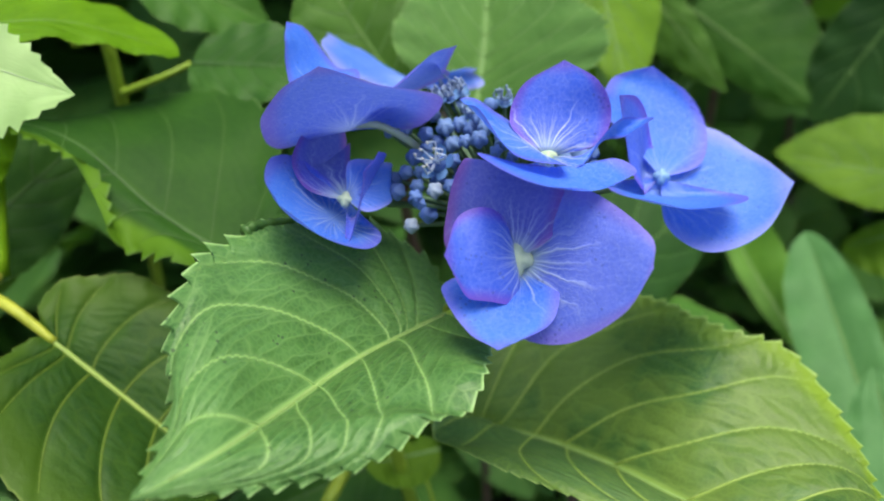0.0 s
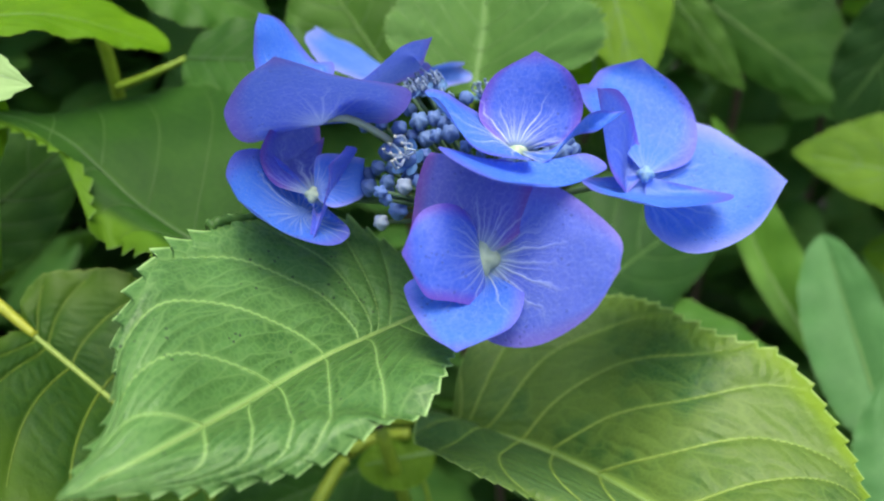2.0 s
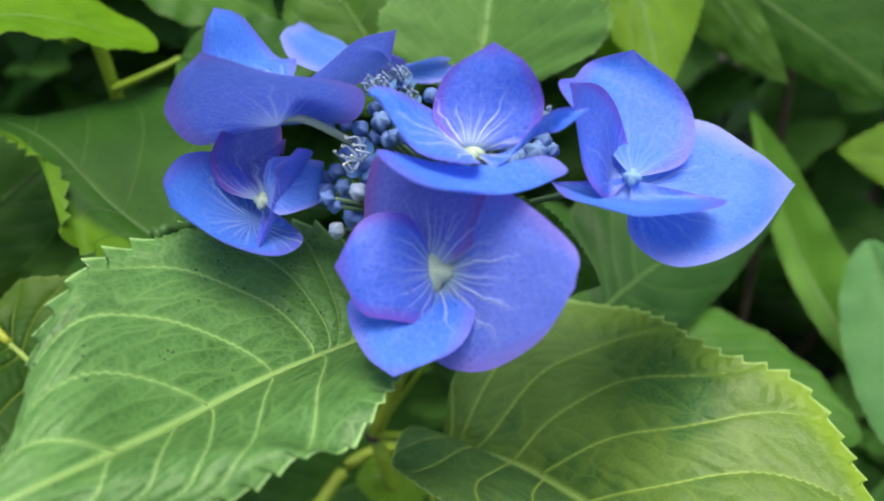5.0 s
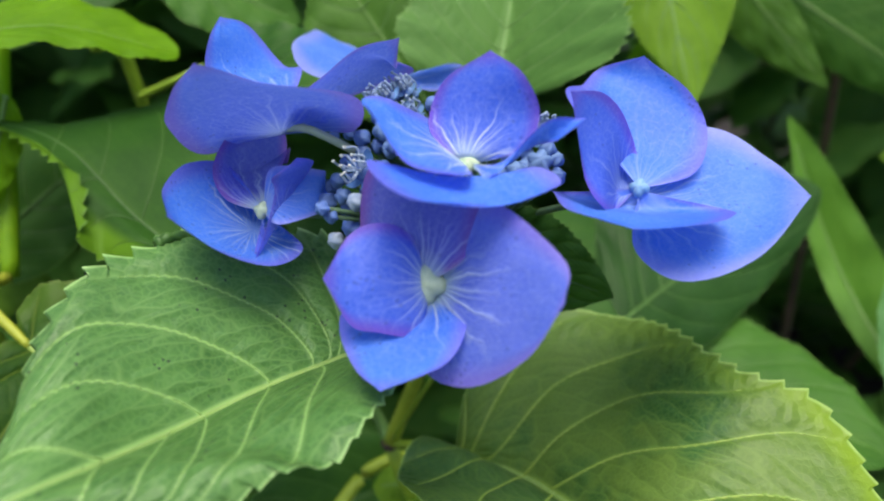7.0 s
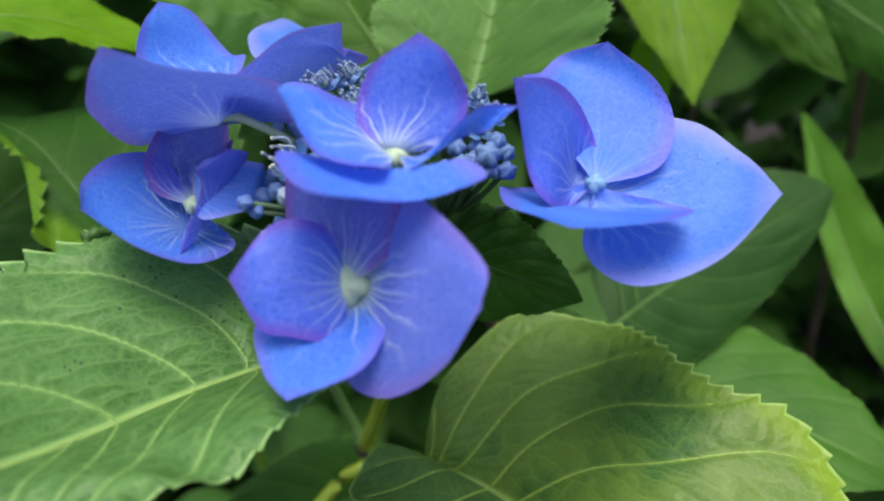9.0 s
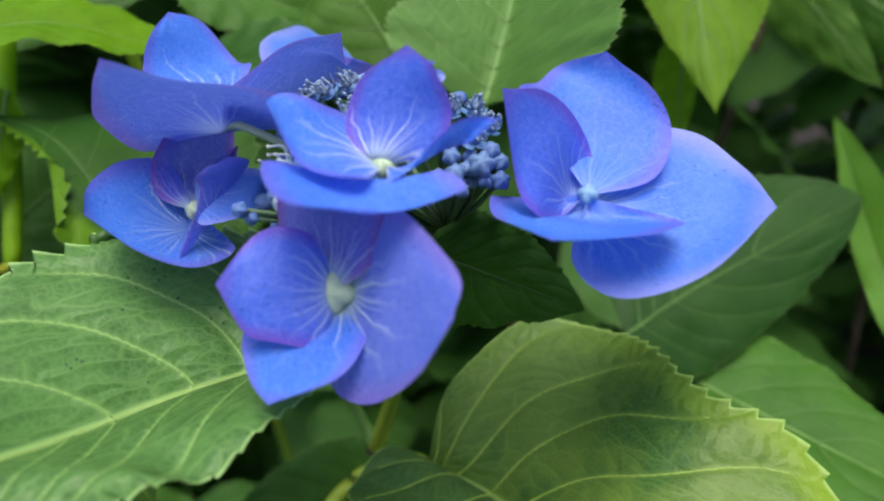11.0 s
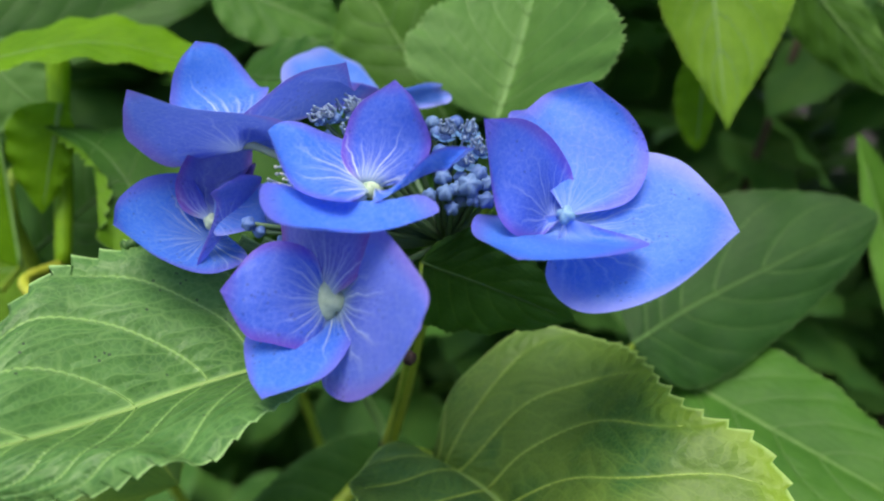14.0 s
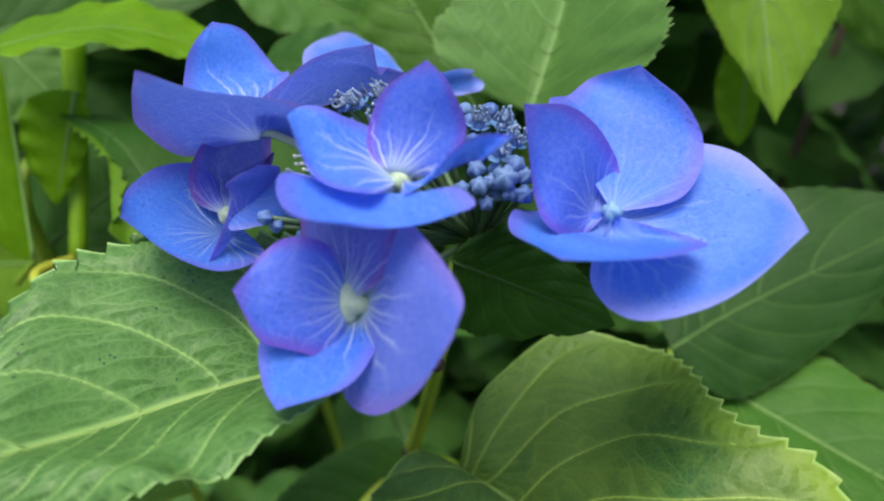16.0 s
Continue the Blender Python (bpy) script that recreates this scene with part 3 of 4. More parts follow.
def blade_mesh(s, nu, nv, teeth=0, tooth=0.05, relief=None, seed=0, uv_plain=False, teeth_from=-1.0, right_tooth=None):
    """The sheet of a Blade, with saw teeth along the edge."""
    verts, uvs, fans, faces = [], [], [], []
    count = 2 * nv + 1
    rnd = random.Random(seed)
    jit = [rnd.uniform(0.55, 1.4) for _ in range(200)]
    relief = relief or Relief(s)
    for i in range(nu + 1):
        t = i / nu
        u = 0.6 * t + 0.4 * (1 - math.cos(math.pi * t)) / 2
        for j in range(-nv, nv + 1):
            v = math.copysign(abs(j / nv) ** 0.85, j)
            vv = v
            if teeth and abs(v) > 0.85 and not isinstance(s, Sheet):
                k = u * teeth + 0.15 * math.sin(9 * u)
                cut = tooth * jit[int(k) % 100 + (100 if v > 0 else 0)] * ((k % 1.0) ** 1.5 - 0.3) * ((abs(v) - 0.85) / 0.15) ** 1.5
                vv = v * (1 + cut * min(1.6, 1 / max(s.width(u), 0.3)))
            p = relief.at(u, v, vv)
            if teeth and abs(v) > 0.85 and isinstance(s, Sheet):
                p += s.tooth(u, v, tooth if v < 0 or right_tooth is None else right_tooth, teeth, jit) * min(1.0, max(0.0, (u - teeth_from) * 5))
            verts.append(tuple(p))
            if uv_plain:
                away = p - s.base
                ahead = (s.tip - s.base).normalized()
                fans.append((away.length / s.size, (math.atan2(away.dot(ahead.cross(s.n)), away.dot(ahead)) / math.pi + 0.5) % 1.0))
            uvs.append((u if uv_plain else relief.vein(u, v), (v + 1) / 2))
    for i in range(nu):
        for j in range(count - 1):
            q = i * count + j
            faces.append((q, q + 1, q + count + 1, q + count))
    data = bpy.data.meshes.new("blade")
    data.from_pydata(verts, [], faces)
    order = np.zeros(len(data.loops), dtype=np.int32)
    data.loops.foreach_get("vertex_index", order)
    data.uv_layers.new(name="UVMap").data.foreach_set("uv", np.array(uvs, dtype=np.float32)[order].ravel())
    if fans:
        data.uv_layers.new(name="fan").data.foreach_set("uv", np.array(fans, dtype=np.float32)[order].ravel())
    data.polygons.foreach_set("use_smooth", [True] * len(data.polygons))
    return data


def mesh_part(name, data, material, parent, label=""):
    data.name = name
    data.materials.append(material)
    ob = new(name, data)
    ob.parent = parent
    ob.matrix_parent_inverse = parent.matrix_basis.inverted()
    if label:
        tagged(ob, label)
    return ob


SEED = [0]


def leaf(branch, base, tip, left, right, mid=None, material=LEAF_MID, fine=1, teeth=24, tooth=0.05, veins=8, petiole=None, label="", thick_rib=0.0011,
         a=0.55, b=0.95, curl=0.12, flip=False, sweep=0.34, droop=0.0, puff=0.0005, wave=0.001, ribs=True, rib=None, vein_by=0.36):
    """A serrate hydrangea leaf with its midrib, side veins and petiole."""
    SEED[0] += 1
    s = Blade(base, tip, left, right, mid, a, b, curl, flip, False, sweep, droop)
    nu, nv = ((220, 26), (130, 16), (80, 10))[2 - fine]
    relief = Relief(s, veins, puff, wave, 5.0, SEED[0])
    ob = mesh_part("leaf", blade_mesh(s, nu, nv, teeth, tooth, relief, SEED[0]), material, branch, label)
    rib = {LEAF_FRONT: MIDRIB, LEAF_SUNLIT: STALK_PALE, LEAF_YELLOWED: MIDRIB, LEAF_OLIVE: RIB_YELLOW, LEAF_SHADED: RIB_DEEP, LEAF_LIT_EDGE: RIB_DEEP, LEAF_PALE: RIB_PALE}.get(material, RIB_MID) if rib is None else rib
    side_rib = {LEAF_FRONT: RIB_FRONT, LEAF_YELLOWED: RIB_YELLOW, LEAF_OLIVE: RIB_OLIVE, LEAF_SHADED: RIB_DEEP, LEAF_LIT_EDGE: RIB_DEEP, LEAF_PALE: RIB_PALE, LEAF_LIME: RIB_LIME}.get(material, RIB_SIDE)
    part("midrib", tube([relief.at(u, 0, None, 0.0001) for u in (0.0, 0.12, 0.25, 0.38, 0.5, 0.62, 0.75, 0.9)], thick_rib, thick_rib * 0.25, 6, 20), rib, ob)
    if ribs and fine:
        for side in (-1, 1):
            for k in range(1, veins):
                u0 = (k / veins) ** (1 / 0.85)
                if u0 > 0.8:
                    continue
                pts = []
                for f in range(9):
                    v = 0.92 * f / 8
                    u = u0 + s.sweep * v ** 1.2
                    if u < 0.97:
                        pts.append(relief.at(u, side * v, None, 0.00012))
                if len(pts) > 3:
                    part("side_vein", tube(pts, thick_rib * vein_by, thick_rib * vein_by * 0.3, 5, 16), side_rib, ob)
    if petiole:
        part("petiole", tube([base] + list(petiole), thick_rib * 1.02, thick_rib * 1.6, 8, 14), STALK, ob)
    return ob


def petal(floret, base, tip, left, right, material=PETAL_BLUE, curl=0.1):
    SEED[0] += 1
    s = Blade(base, tip, left, right, None, 0.42, 0.45, curl, False, True, 0.0, 0.0)
    return mesh_part("petal", blade_mesh(s, 44, 14, 0, 0, Relief(s, 8, 0, 0.0005, 2.0, SEED[0]), SEED[0], True), material, floret)


def sepal(floret, heart, left, tip, right, material=PETAL_BLUE, curl=0.05, rise=0.0, wave=0.0004):
    SEED[0] += 1
    s = Outline(heart, left, tip, right, curl, rise)
    return mesh_part("petal", blade_mesh(s, 44, 14, 0, 0, Relief(s, 8, 0, wave, 2.0, SEED[0]), SEED[0], True), material, floret)


def wide_leaf(branch, mid, left, right, veins_left, veins_right, material, rib, side_rib, teeth=22, tooth=0.05, petiole=None, label="", thick_rib=0.0013, vein_by=0.3, curl=0.1, puff=0.001, wave=0.0008, teeth_from=-1.0, right_tooth=None):
    """A large leaf close by, with edges and veins of its own course."""
    SEED[0] += 1
    s = Sheet(mid, left, right, veins_left, veins_right, curl)
    relief = Relief(s, 8, puff, wave, 5.0, SEED[0])
    ob = mesh_part("leaf", blade_mesh(s, 300, 32, teeth, tooth, relief, SEED[0], teeth_from=teeth_from, right_tooth=right_tooth), material, branch, label)
    part("midrib", tube([relief.at(u, 0, None, 0.0001) for u in (0.0, 0.12, 0.25, 0.38, 0.5, 0.62, 0.75, 0.9)], thick_rib, thick_rib * 0.25, 6, 20), rib, ob)
    for sign, veins in ((-1, veins_left), (1, veins_right)):
        for u0, reach, bend in veins:
            pts = [relief.at(u0 + reach * v ** bend, sign * v, None, 0.00022) for v in (0.0, 0.1, 0.2, 0.3, 0.4, 0.5, 0.6, 0.7, 0.8, 0.9) if u0 + reach * v ** bend < 0.97]
            part("side_vein", tube(pts, thick_rib * vein_by, thick_rib * vein_by * 0.3, 5, 20), side_rib, ob)
    if petiole:
        part("petiole", tube([mid[0]] + list(petiole), thick_rib * 1.02, thick_rib * 1.4, 8, 14), STALK, ob)
    return ob


# ---- ground ----
bm = bmesh.new()
grid = 60
rows = []
for i in range(grid + 1):
    row = []
    for j in range(grid + 1):
        x, y = ((2 * k / grid - 1) for k in (i, j))
        x, y = (math.copysign(abs(k) ** 4, k) * 400 for k in (x, y))
        near = math.exp(-(x * x + y * y) / 30)
        row.append(bm.verts.new((x, y, 0.02 * near * noise.noise(Vector((x * 5, y * 5, 0))))))
    rows.append(row)
for one, two in zip(rows, rows[1:]):
    for k in range(grid):
        bm.faces.new((one[k], two[k], two[k + 1], one[k + 1]))
tagged(part("ground", bm, SOIL), "very dark garden soil under the shrub", "ground", kind="structure")

# ---- flower head ----
HUB = Vector((0.0239, 0.2075, 0.7934))
NODE = Vector((-0.0192, 0.2279, 0.6850))
head = thing("flower_head", NODE, "blue lacecap hydrangea flower head with violet-edged sepals", "flower")
part("stalk", tube([NODE, (-0.0070, 0.2250, 0.7158), (0.0060, 0.2190, 0.7520), HUB], 0.0030, 0.0023, 10, 16), STALK_GOLD, head)


def floret(centre, heart, eye_r=0.0032, eye=EYE, thick=0.0010, via=None):
    c = Vector(centre)
    foot = HUB + (c - HUB) * 0.12
    ob = part("floret", tube([foot, Vector(via) if via else foot.lerp(c, 0.5), c - Vector(heart).normalized() * 0.001], thick * 0.9, thick, 7, 12), STALK_PALE if via else PEDICEL, head)
    n = Vector(heart).normalized()
    bm = ball(c + n * eye_r * 0.1, eye_r * 0.8, None, 4, 0.75, n, 10, 24, 0.3)
    part("eye", bm, eye, ob)
    return ob


f = floret((0.0186, 0.1485, 0.8111), (-0.05, -0.85, 0.5), 0.0056, EYE)
sepal(f, (0.0186, 0.1485, 0.8111), [(0.0226, 0.1585, 0.8241), (0.0327, 0.1493, 0.83), (0.0454, 0.1376, 0.8245)], (0.0459, 0.1318, 0.8190), [(0.0172, 0.1389, 0.7977), (0.0280, 0.1310, 0.7991), (0.0397, 0.1283, 0.8096)], PETAL_LILAC, 0.02, -0.0016)
sepal(f, (0.0186, 0.1485, 0.8111), [(0.0031, 0.1559, 0.8092), (0.0025, 0.1596, 0.8199), (0.0059, 0.1598, 0.8317)], (0.0092, 0.1589, 0.8322), [(0.0253, 0.1469, 0.8168), (0.0293, 0.1508, 0.8214), (0.0275, 0.1549, 0.8315)], PETAL_PURPLE, 0.06)
sepal(f, (0.0186, 0.1485, 0.8111), [(0.0023, 0.1464, 0.8075), (0.0017, 0.1389, 0.8063), (0.0066, 0.1305, 0.8037)], (0.0128, 0.1254, 0.8025), [(0.0266, 0.1478, 0.8100), (0.0278, 0.1379, 0.8086), (0.0239, 0.1296, 0.8057)], PETAL_BLUE, 0.0, -0.0010)
sepal(f, (0.0186, 0.1485, 0.8111), [(0.0153, 0.1519, 0.8201), (0.0094, 0.1497, 0.8242), (0.0038, 0.1468, 0.8232)], (0.0003, 0.1372, 0.8188), [(0.0183, 0.1407, 0.8040), (0.0100, 0.1361, 0.8074), (0.0048, 0.1353, 0.8099)], PETAL_INDIGO, 0.04, 0.0014)

f = floret((0.0267, 0.1623, 0.8318), (-0.1, -0.5, 0.85), 0.0032, EYE)
sepal(f, (0.0267, 0.1623, 0.8318), [(0.0226, 0.1616, 0.8348), (0.0177, 0.1676, 0.8388), (0.0207, 0.1717, 0.8463)], (0.0307, 0.1727, 0.8525), [(0.0374, 0.1596, 0.8359), (0.0410, 0.1625, 0.8425), (0.0379, 0.1658, 0.8495)], PETAL_DEEP, -0.06)
sepal(f, (0.0267, 0.1623, 0.8318), [(0.0285, 0.1453, 0.8367), (0.0171, 0.1478, 0.8388), (0.0089, 0.1544, 0.8462)], (0.0060, 0.1600, 0.8461), [(0.0174, 0.1726, 0.8379), (0.0115, 0.1684, 0.8431), (0.0059, 0.1650, 0.8457)], PETAL_STAR, -0.06)
sepal(f, (0.0267, 0.1623, 0.8318), [(0.0201, 0.1557, 0.8331), (0.0086, 0.1497, 0.8376), (0.0202, 0.1345, 0.8379)], (0.0346, 0.1434, 0.8318), [(0.0271, 0.1554, 0.8303), (0.0412, 0.1544, 0.8349), (0.0453, 0.1508, 0.8324)], PETAL_STAR, -0.08)
sepal(f, (0.0267, 0.1623, 0.8318), [(0.0339, 0.1557, 0.8355), (0.0427, 0.1618, 0.8411), (0.0494, 0.1640, 0.8412)], (0.0501, 0.1587, 0.8429), [(0.0323, 0.1519, 0.8338), (0.0400, 0.1630, 0.8355), (0.0450, 0.1609, 0.8379)], PETAL_STAR, -0.05)

f = floret((0.0637, 0.1862, 0.8154), (-0.2, -0.7, 0.7), 0.0031, EYE_BLUE)
sepal(f, (0.0637, 0.1862, 0.8154), [(0.0466, 0.2035, 0.8319), (0.0502, 0.2078, 0.8339), (0.0545, 0.2135, 0.8363)], (0.0654, 0.2140, 0.8391), [(0.0772, 0.1940, 0.8158), (0.0809, 0.2031, 0.8235), (0.0761, 0.2095, 0.8314)], PETAL_SOFT, -0.06)
sepal(f, (0.0637, 0.1862, 0.8154), [(0.0580, 0.1813, 0.8118), (0.0543, 0.1707, 0.8185), (0.0499, 0.1736, 0.8264)], (0.0472, 0.1803, 0.8413), [(0.0631, 0.1975, 0.8204), (0.0603, 0.1951, 0.8300), (0.0540, 0.1895, 0.8377)], PETAL_DUSK, -0.06)
sepal(f, (0.0637, 0.1862, 0.8154), [(0.0721, 0.2109, 0.8202), (0.0869, 0.2116, 0.8197), (0.0962, 0.2016, 0.8164)], (0.1020, 0.1857, 0.8140), [(0.0619, 0.1699, 0.8078), (0.0719, 0.1623, 0.8050), (0.0881, 0.1685, 0.8073)], PETAL_LIGHT, -0.04)
sepal(f, (0.0637, 0.1862, 0.8154), [(0.0450, 0.1873, 0.8140), (0.0442, 0.1754, 0.8185), (0.0484, 0.1645, 0.8201)], (0.0600, 0.1544, 0.8215), [(0.0824, 0.1799, 0.8129), (0.0809, 0.1673, 0.8183), (0.0730, 0.1596, 0.8195)], PETAL_SOFT, -0.06)

f = floret((-0.0231, 0.1878, 0.8316), (-0.3, 0.2, 0.9), 0.0018, EYE_BLUE, thick=0.0011, via=(-0.0103, 0.1840, 0.8294))
sepal(f, (-0.0231, 0.1878, 0.8316), [(-0.0065, 0.1907, 0.8286), (0.0015, 0.1726, 0.8426), (-0.0134, 0.1593, 0.8511)], (-0.0262, 0.1572, 0.8554), [(-0.0419, 0.1808, 0.8263), (-0.0435, 0.1709, 0.8374), (-0.0375, 0.1652, 0.8464)], PETAL_VIOLET, 0.05)
sepal(f, (-0.0231, 0.1878, 0.8316), [(-0.0341, 0.1793, 0.8402), (-0.0389, 0.1859, 0.8470), (-0.0394, 0.1929, 0.8522)], (-0.0405, 0.2025, 0.8546), [(-0.0211, 0.2027, 0.8404), (-0.0283, 0.2086, 0.8400), (-0.0354, 0.2086, 0.8505)], PETAL_BLUE, -0.05)
sepal(f, (-0.0231, 0.1878, 0.8316), [(-0.0139, 0.1772, 0.8417), (-0.0049, 0.1815, 0.8481), (0.0014, 0.1913, 0.8498)], (0.0059, 0.1996, 0.8490), [(0.0026, 0.2181, 0.8341), (0.0024, 0.2143, 0.8384), (0.0023, 0.2075, 0.8393)], PETAL_VIOLET, 0.05)

f = floret((-0.0059, 0.2389, 0.8255), (-0.2, 0.2, 0.9), 0.0024, EYE_BLUE)
petal(f, (-0.0059, 0.2389, 0.8255), (-0.0363, 0.2568, 0.8375), (-0.0267, 0.2687, 0.8292), (-0.0257, 0.2208, 0.8343), PETAL_LIGHT, curl=-0.05)
petal(f, (-0.0059, 0.2389, 0.8255), (0.0134, 0.2446, 0.8276), (0.0084, 0.2400, 0.8303), (0.0129, 0.2416, 0.8227), PETAL_LIGHT, curl=-0.05)

f = floret((-0.0234, 0.1685, 0.8173), (-0.2, -0.7, 0.6), 0.0028, EYE)
sepal(f, (-0.0234, 0.1685, 0.8173), [(-0.0359, 0.1802, 0.8241), (-0.0422, 0.1731, 0.8270), (-0.0413, 0.1597, 0.8276)], (-0.0368, 0.1508, 0.8248), [(-0.0150, 0.1681, 0.8083), (-0.0170, 0.1555, 0.8102), (-0.0284, 0.1520, 0.8164)], PETAL_STAR, -0.12)
sepal(f, (-0.0234, 0.1685, 0.8173), [(-0.0338, 0.1708, 0.8193), (-0.0376, 0.1765, 0.8252), (-0.0334, 0.1837, 0.8322)], (-0.0266, 0.1950, 0.8328), [(-0.0241, 0.1921, 0.8232), (-0.0247, 0.1911, 0.8199), (-0.0262, 0.1968, 0.8285)], PETAL_PURPLE, -0.06)
sepal(f, (-0.0234, 0.1685, 0.8173), [(-0.0222, 0.1566, 0.8103), (-0.0190, 0.1659, 0.8226), (-0.0174, 0.1648, 0.8275)], (-0.0148, 0.1735, 0.8286), [(-0.0221, 0.1668, 0.8132), (-0.0163, 0.1766, 0.8197), (-0.0135, 0.1795, 0.8251)], PETAL_LILAC, -0.05)
sepal(f, (-0.0234, 0.1685, 0.8173), [(-0.0226, 0.1761, 0.8251), (-0.0126, 0.1819, 0.8216), (-0.0127, 0.1847, 0.8181)], (-0.0098, 0.1834, 0.8174), [(-0.0172, 0.1619, 0.8173), (-0.0128, 0.1696, 0.8151), (-0.0109, 0.1789, 0.8141)], PETAL_LIGHT, -0.05)


def bud(place, r, material=BUD_BLUE):
    r *= 1.08
    c = Vector(place)
    ax = (c - HUB).normalized()
    ob = part("bud", ball(c, r, None, 5, 0.9, ax + Vector((math.sin(900 * c.x), math.sin(1100 * c.y), 0)) * 0.25, 10, 20, 0.3), material, head)
    part("pedicel", tube([c - ax * r * 0.8, c.lerp(HUB, 0.45) + Vector((0, 0, -0.001)), HUB.lerp(c, 0.08)], 0.0006, 0.0009, 6, 8), PEDICEL, ob)


def open_flower(place, r, seed):
    rnd = random.Random(seed)
    c = Vector(place)
    ax = (c - HUB).normalized()
    ob = part("fertile_flower", ball(c, r * 0.5, None, 5, 0.9, ax, 7, 15, 0.2), BUD_BLUE, head)
    a = ax.orthogonal().normalized()
    b = ax.cross(a)
    for k in range(5):
        t = 2 * math.pi * k / 5
        d = math.cos(t) * a + math.sin(t) * b
        e = math.cos(t) * b - math.sin(t) * a
        s = Blade(c + d * r * 0.2, c + d * r * 1.0 + ax * r * 0.25, c + d * r * 0.6 - e * r * 0.33, c + d * r * 0.6 + e * r * 0.33, None, 0.6, 0.6, -0.3, False, True)
        mesh_part("corolla_lobe", blade_mesh(s, 8, 3, uv_plain=True), CUP, ob)
    for k in range(9):
        t = 2 * math.pi * (k + rnd.random()) / 9
        d = (math.cos(t) * a + math.sin(t) * b) * rnd.uniform(0.35, 0.95) + ax * rnd.uniform(0.9, 1.6)
        tip_at = c + d * r
        tip_at -= (d - ax * d.dot(ax)) * r * 0.35
        bm = tube([c + ax * r * 0.3, c + d * r * 0.55 + (d - ax * d.dot(ax)) * r * 0.35, tip_at], 0.00034, 0.00026, 5, 7)
        part("stamen", bm, STAMEN if seed == 0 else STAMEN_DIM, ob)
        bm = ball(tip_at, 0.00042, None, 0, 1.2, d, 5, 8)
        part("anther", bm, ANTHER if seed == 0 else STAMEN_DIM, ob)
    part("pedicel", tube([c - ax * r * 0.4, c.lerp(HUB, 0.45), HUB.lerp(c, 0.08)], 0.0006, 0.0009, 6, 8), PEDICEL, ob)


for place, r, pale in (
    ((-0.0066, 0.1683, 0.8098), 0.0021, 1), ((-0.0021, 0.1681, 0.8135), 0.0026, 0), ((-0.0004, 0.1680, 0.8201), 0.0022, 1), ((-0.0050, 0.1730, 0.8190), 0.0020, 0),
    ((-0.0104, 0.1768, 0.8156), 0.0024, 0), ((-0.0081, 0.1800, 0.8199), 0.0020, 0), ((-0.0058, 0.1835, 0.8228), 0.0024, 0), ((-0.0027, 0.1867, 0.8281), 0.0022, 0),
    ((0.0026, 0.1874, 0.8299), 0.0026, 0), ((0.0109, 0.1737, 0.8318), 0.0024, 0), ((0.0075, 0.1765, 0.8302), 0.0019, 0), ((0.0149, 0.1695, 0.8303), 0.0017, 0),
    ((0.0065, 0.1875, 0.8307), 0.0022, 0), ((0.0189, 0.1685, 0.8291), 0.0016, 0), ((0.0036, 0.1675, 0.8216), 0.0020, 0), ((0.0046, 0.1756, 0.8251), 0.0020, 0),
    ((-0.0083, 0.1955, 0.8260), 0.0018, 0), ((-0.0132, 0.1969, 0.8246), 0.0016, 0), ((0.0116, 0.1849, 0.8332), 0.0020, 0), ((0.0149, 0.1897, 0.8355), 0.0020, 0),
    ((0.0403, 0.1867, 0.8218), 0.0031, 0), ((0.0347, 0.1843, 0.8207), 0.0022, 0), ((0.0357, 0.1848, 0.8163), 0.0019, 0), ((0.0444, 0.1863, 0.8183), 0.0022, 0),
    ((0.0330, 0.1882, 0.8230), 0.0022, 0), ((0.0369, 0.1889, 0.8166), 0.0018, 0), ((0.0274, 0.2024, 0.8291), 0.0020, 0), ((0.0294, 0.2075, 0.8287), 0.0020, 0),
    ((0.0346, 0.2090, 0.8282), 0.0018, 0), ((0.0295, 0.1974, 0.8261), 0.0020, 0), ((0.0383, 0.2006, 0.8265), 0.0018, 0), ((-0.0053, 0.1592, 0.8228), 0.0017, 0), ((-0.0043, 0.1611, 0.8199), 0.0016, 0),
    ((-0.0114, 0.1836, 0.8161), 0.0023, 0),
    ((-0.0043, 0.1800, 0.8199), 0.0019, 0),
    ((-0.0025, 0.1854, 0.8247), 0.0020, 0),
    ((0.0008, 0.1879, 0.8256), 0.0020, 0),
    ((0.0045, 0.1857, 0.8257), 0.0024, 0),
    ((0.0095, 0.1869, 0.8296), 0.0023, 0),
    ((0.0132, 0.1821, 0.8319), 0.0024, 0),
    ((0.0171, 0.1749, 0.8308), 0.0024, 0),
    ((0.0006, 0.1765, 0.8193), 0.0024, 0),
    ((0.0062, 0.1759, 0.8209), 0.0019, 0),
    ((-0.0054, 0.1770, 0.8134), 0.0023, 0),
    ((-0.0003, 0.1951, 0.8304), 0.0019, 0),
    ((0.0069, 0.1975, 0.8320), 0.0019, 0),
    ((0.0308, 0.1837, 0.8201), 0.0019, 0),
    ((0.0372, 0.1895, 0.8226), 0.0019, 0),
    ((0.0420, 0.1894, 0.8240), 0.0022, 0),
    ((0.0411, 0.1865, 0.8184), 0.0022, 0),
    ((0.0367, 0.1872, 0.8206), 0.0020, 0),
    ((0.0324, 0.1932, 0.8243), 0.0024, 0),
    ((0.0441, 0.1889, 0.8216), 0.0020, 0),
    ((0.0292, 0.1921, 0.8247), 0.0022, 0),
    ((0.0307, 0.2083, 0.8299), 0.0019, 0),
    ((0.0248, 0.2064, 0.8305), 0.0019, 0),
):
    bud(place, r, BUD_PALE if pale else BUD_BLUE)
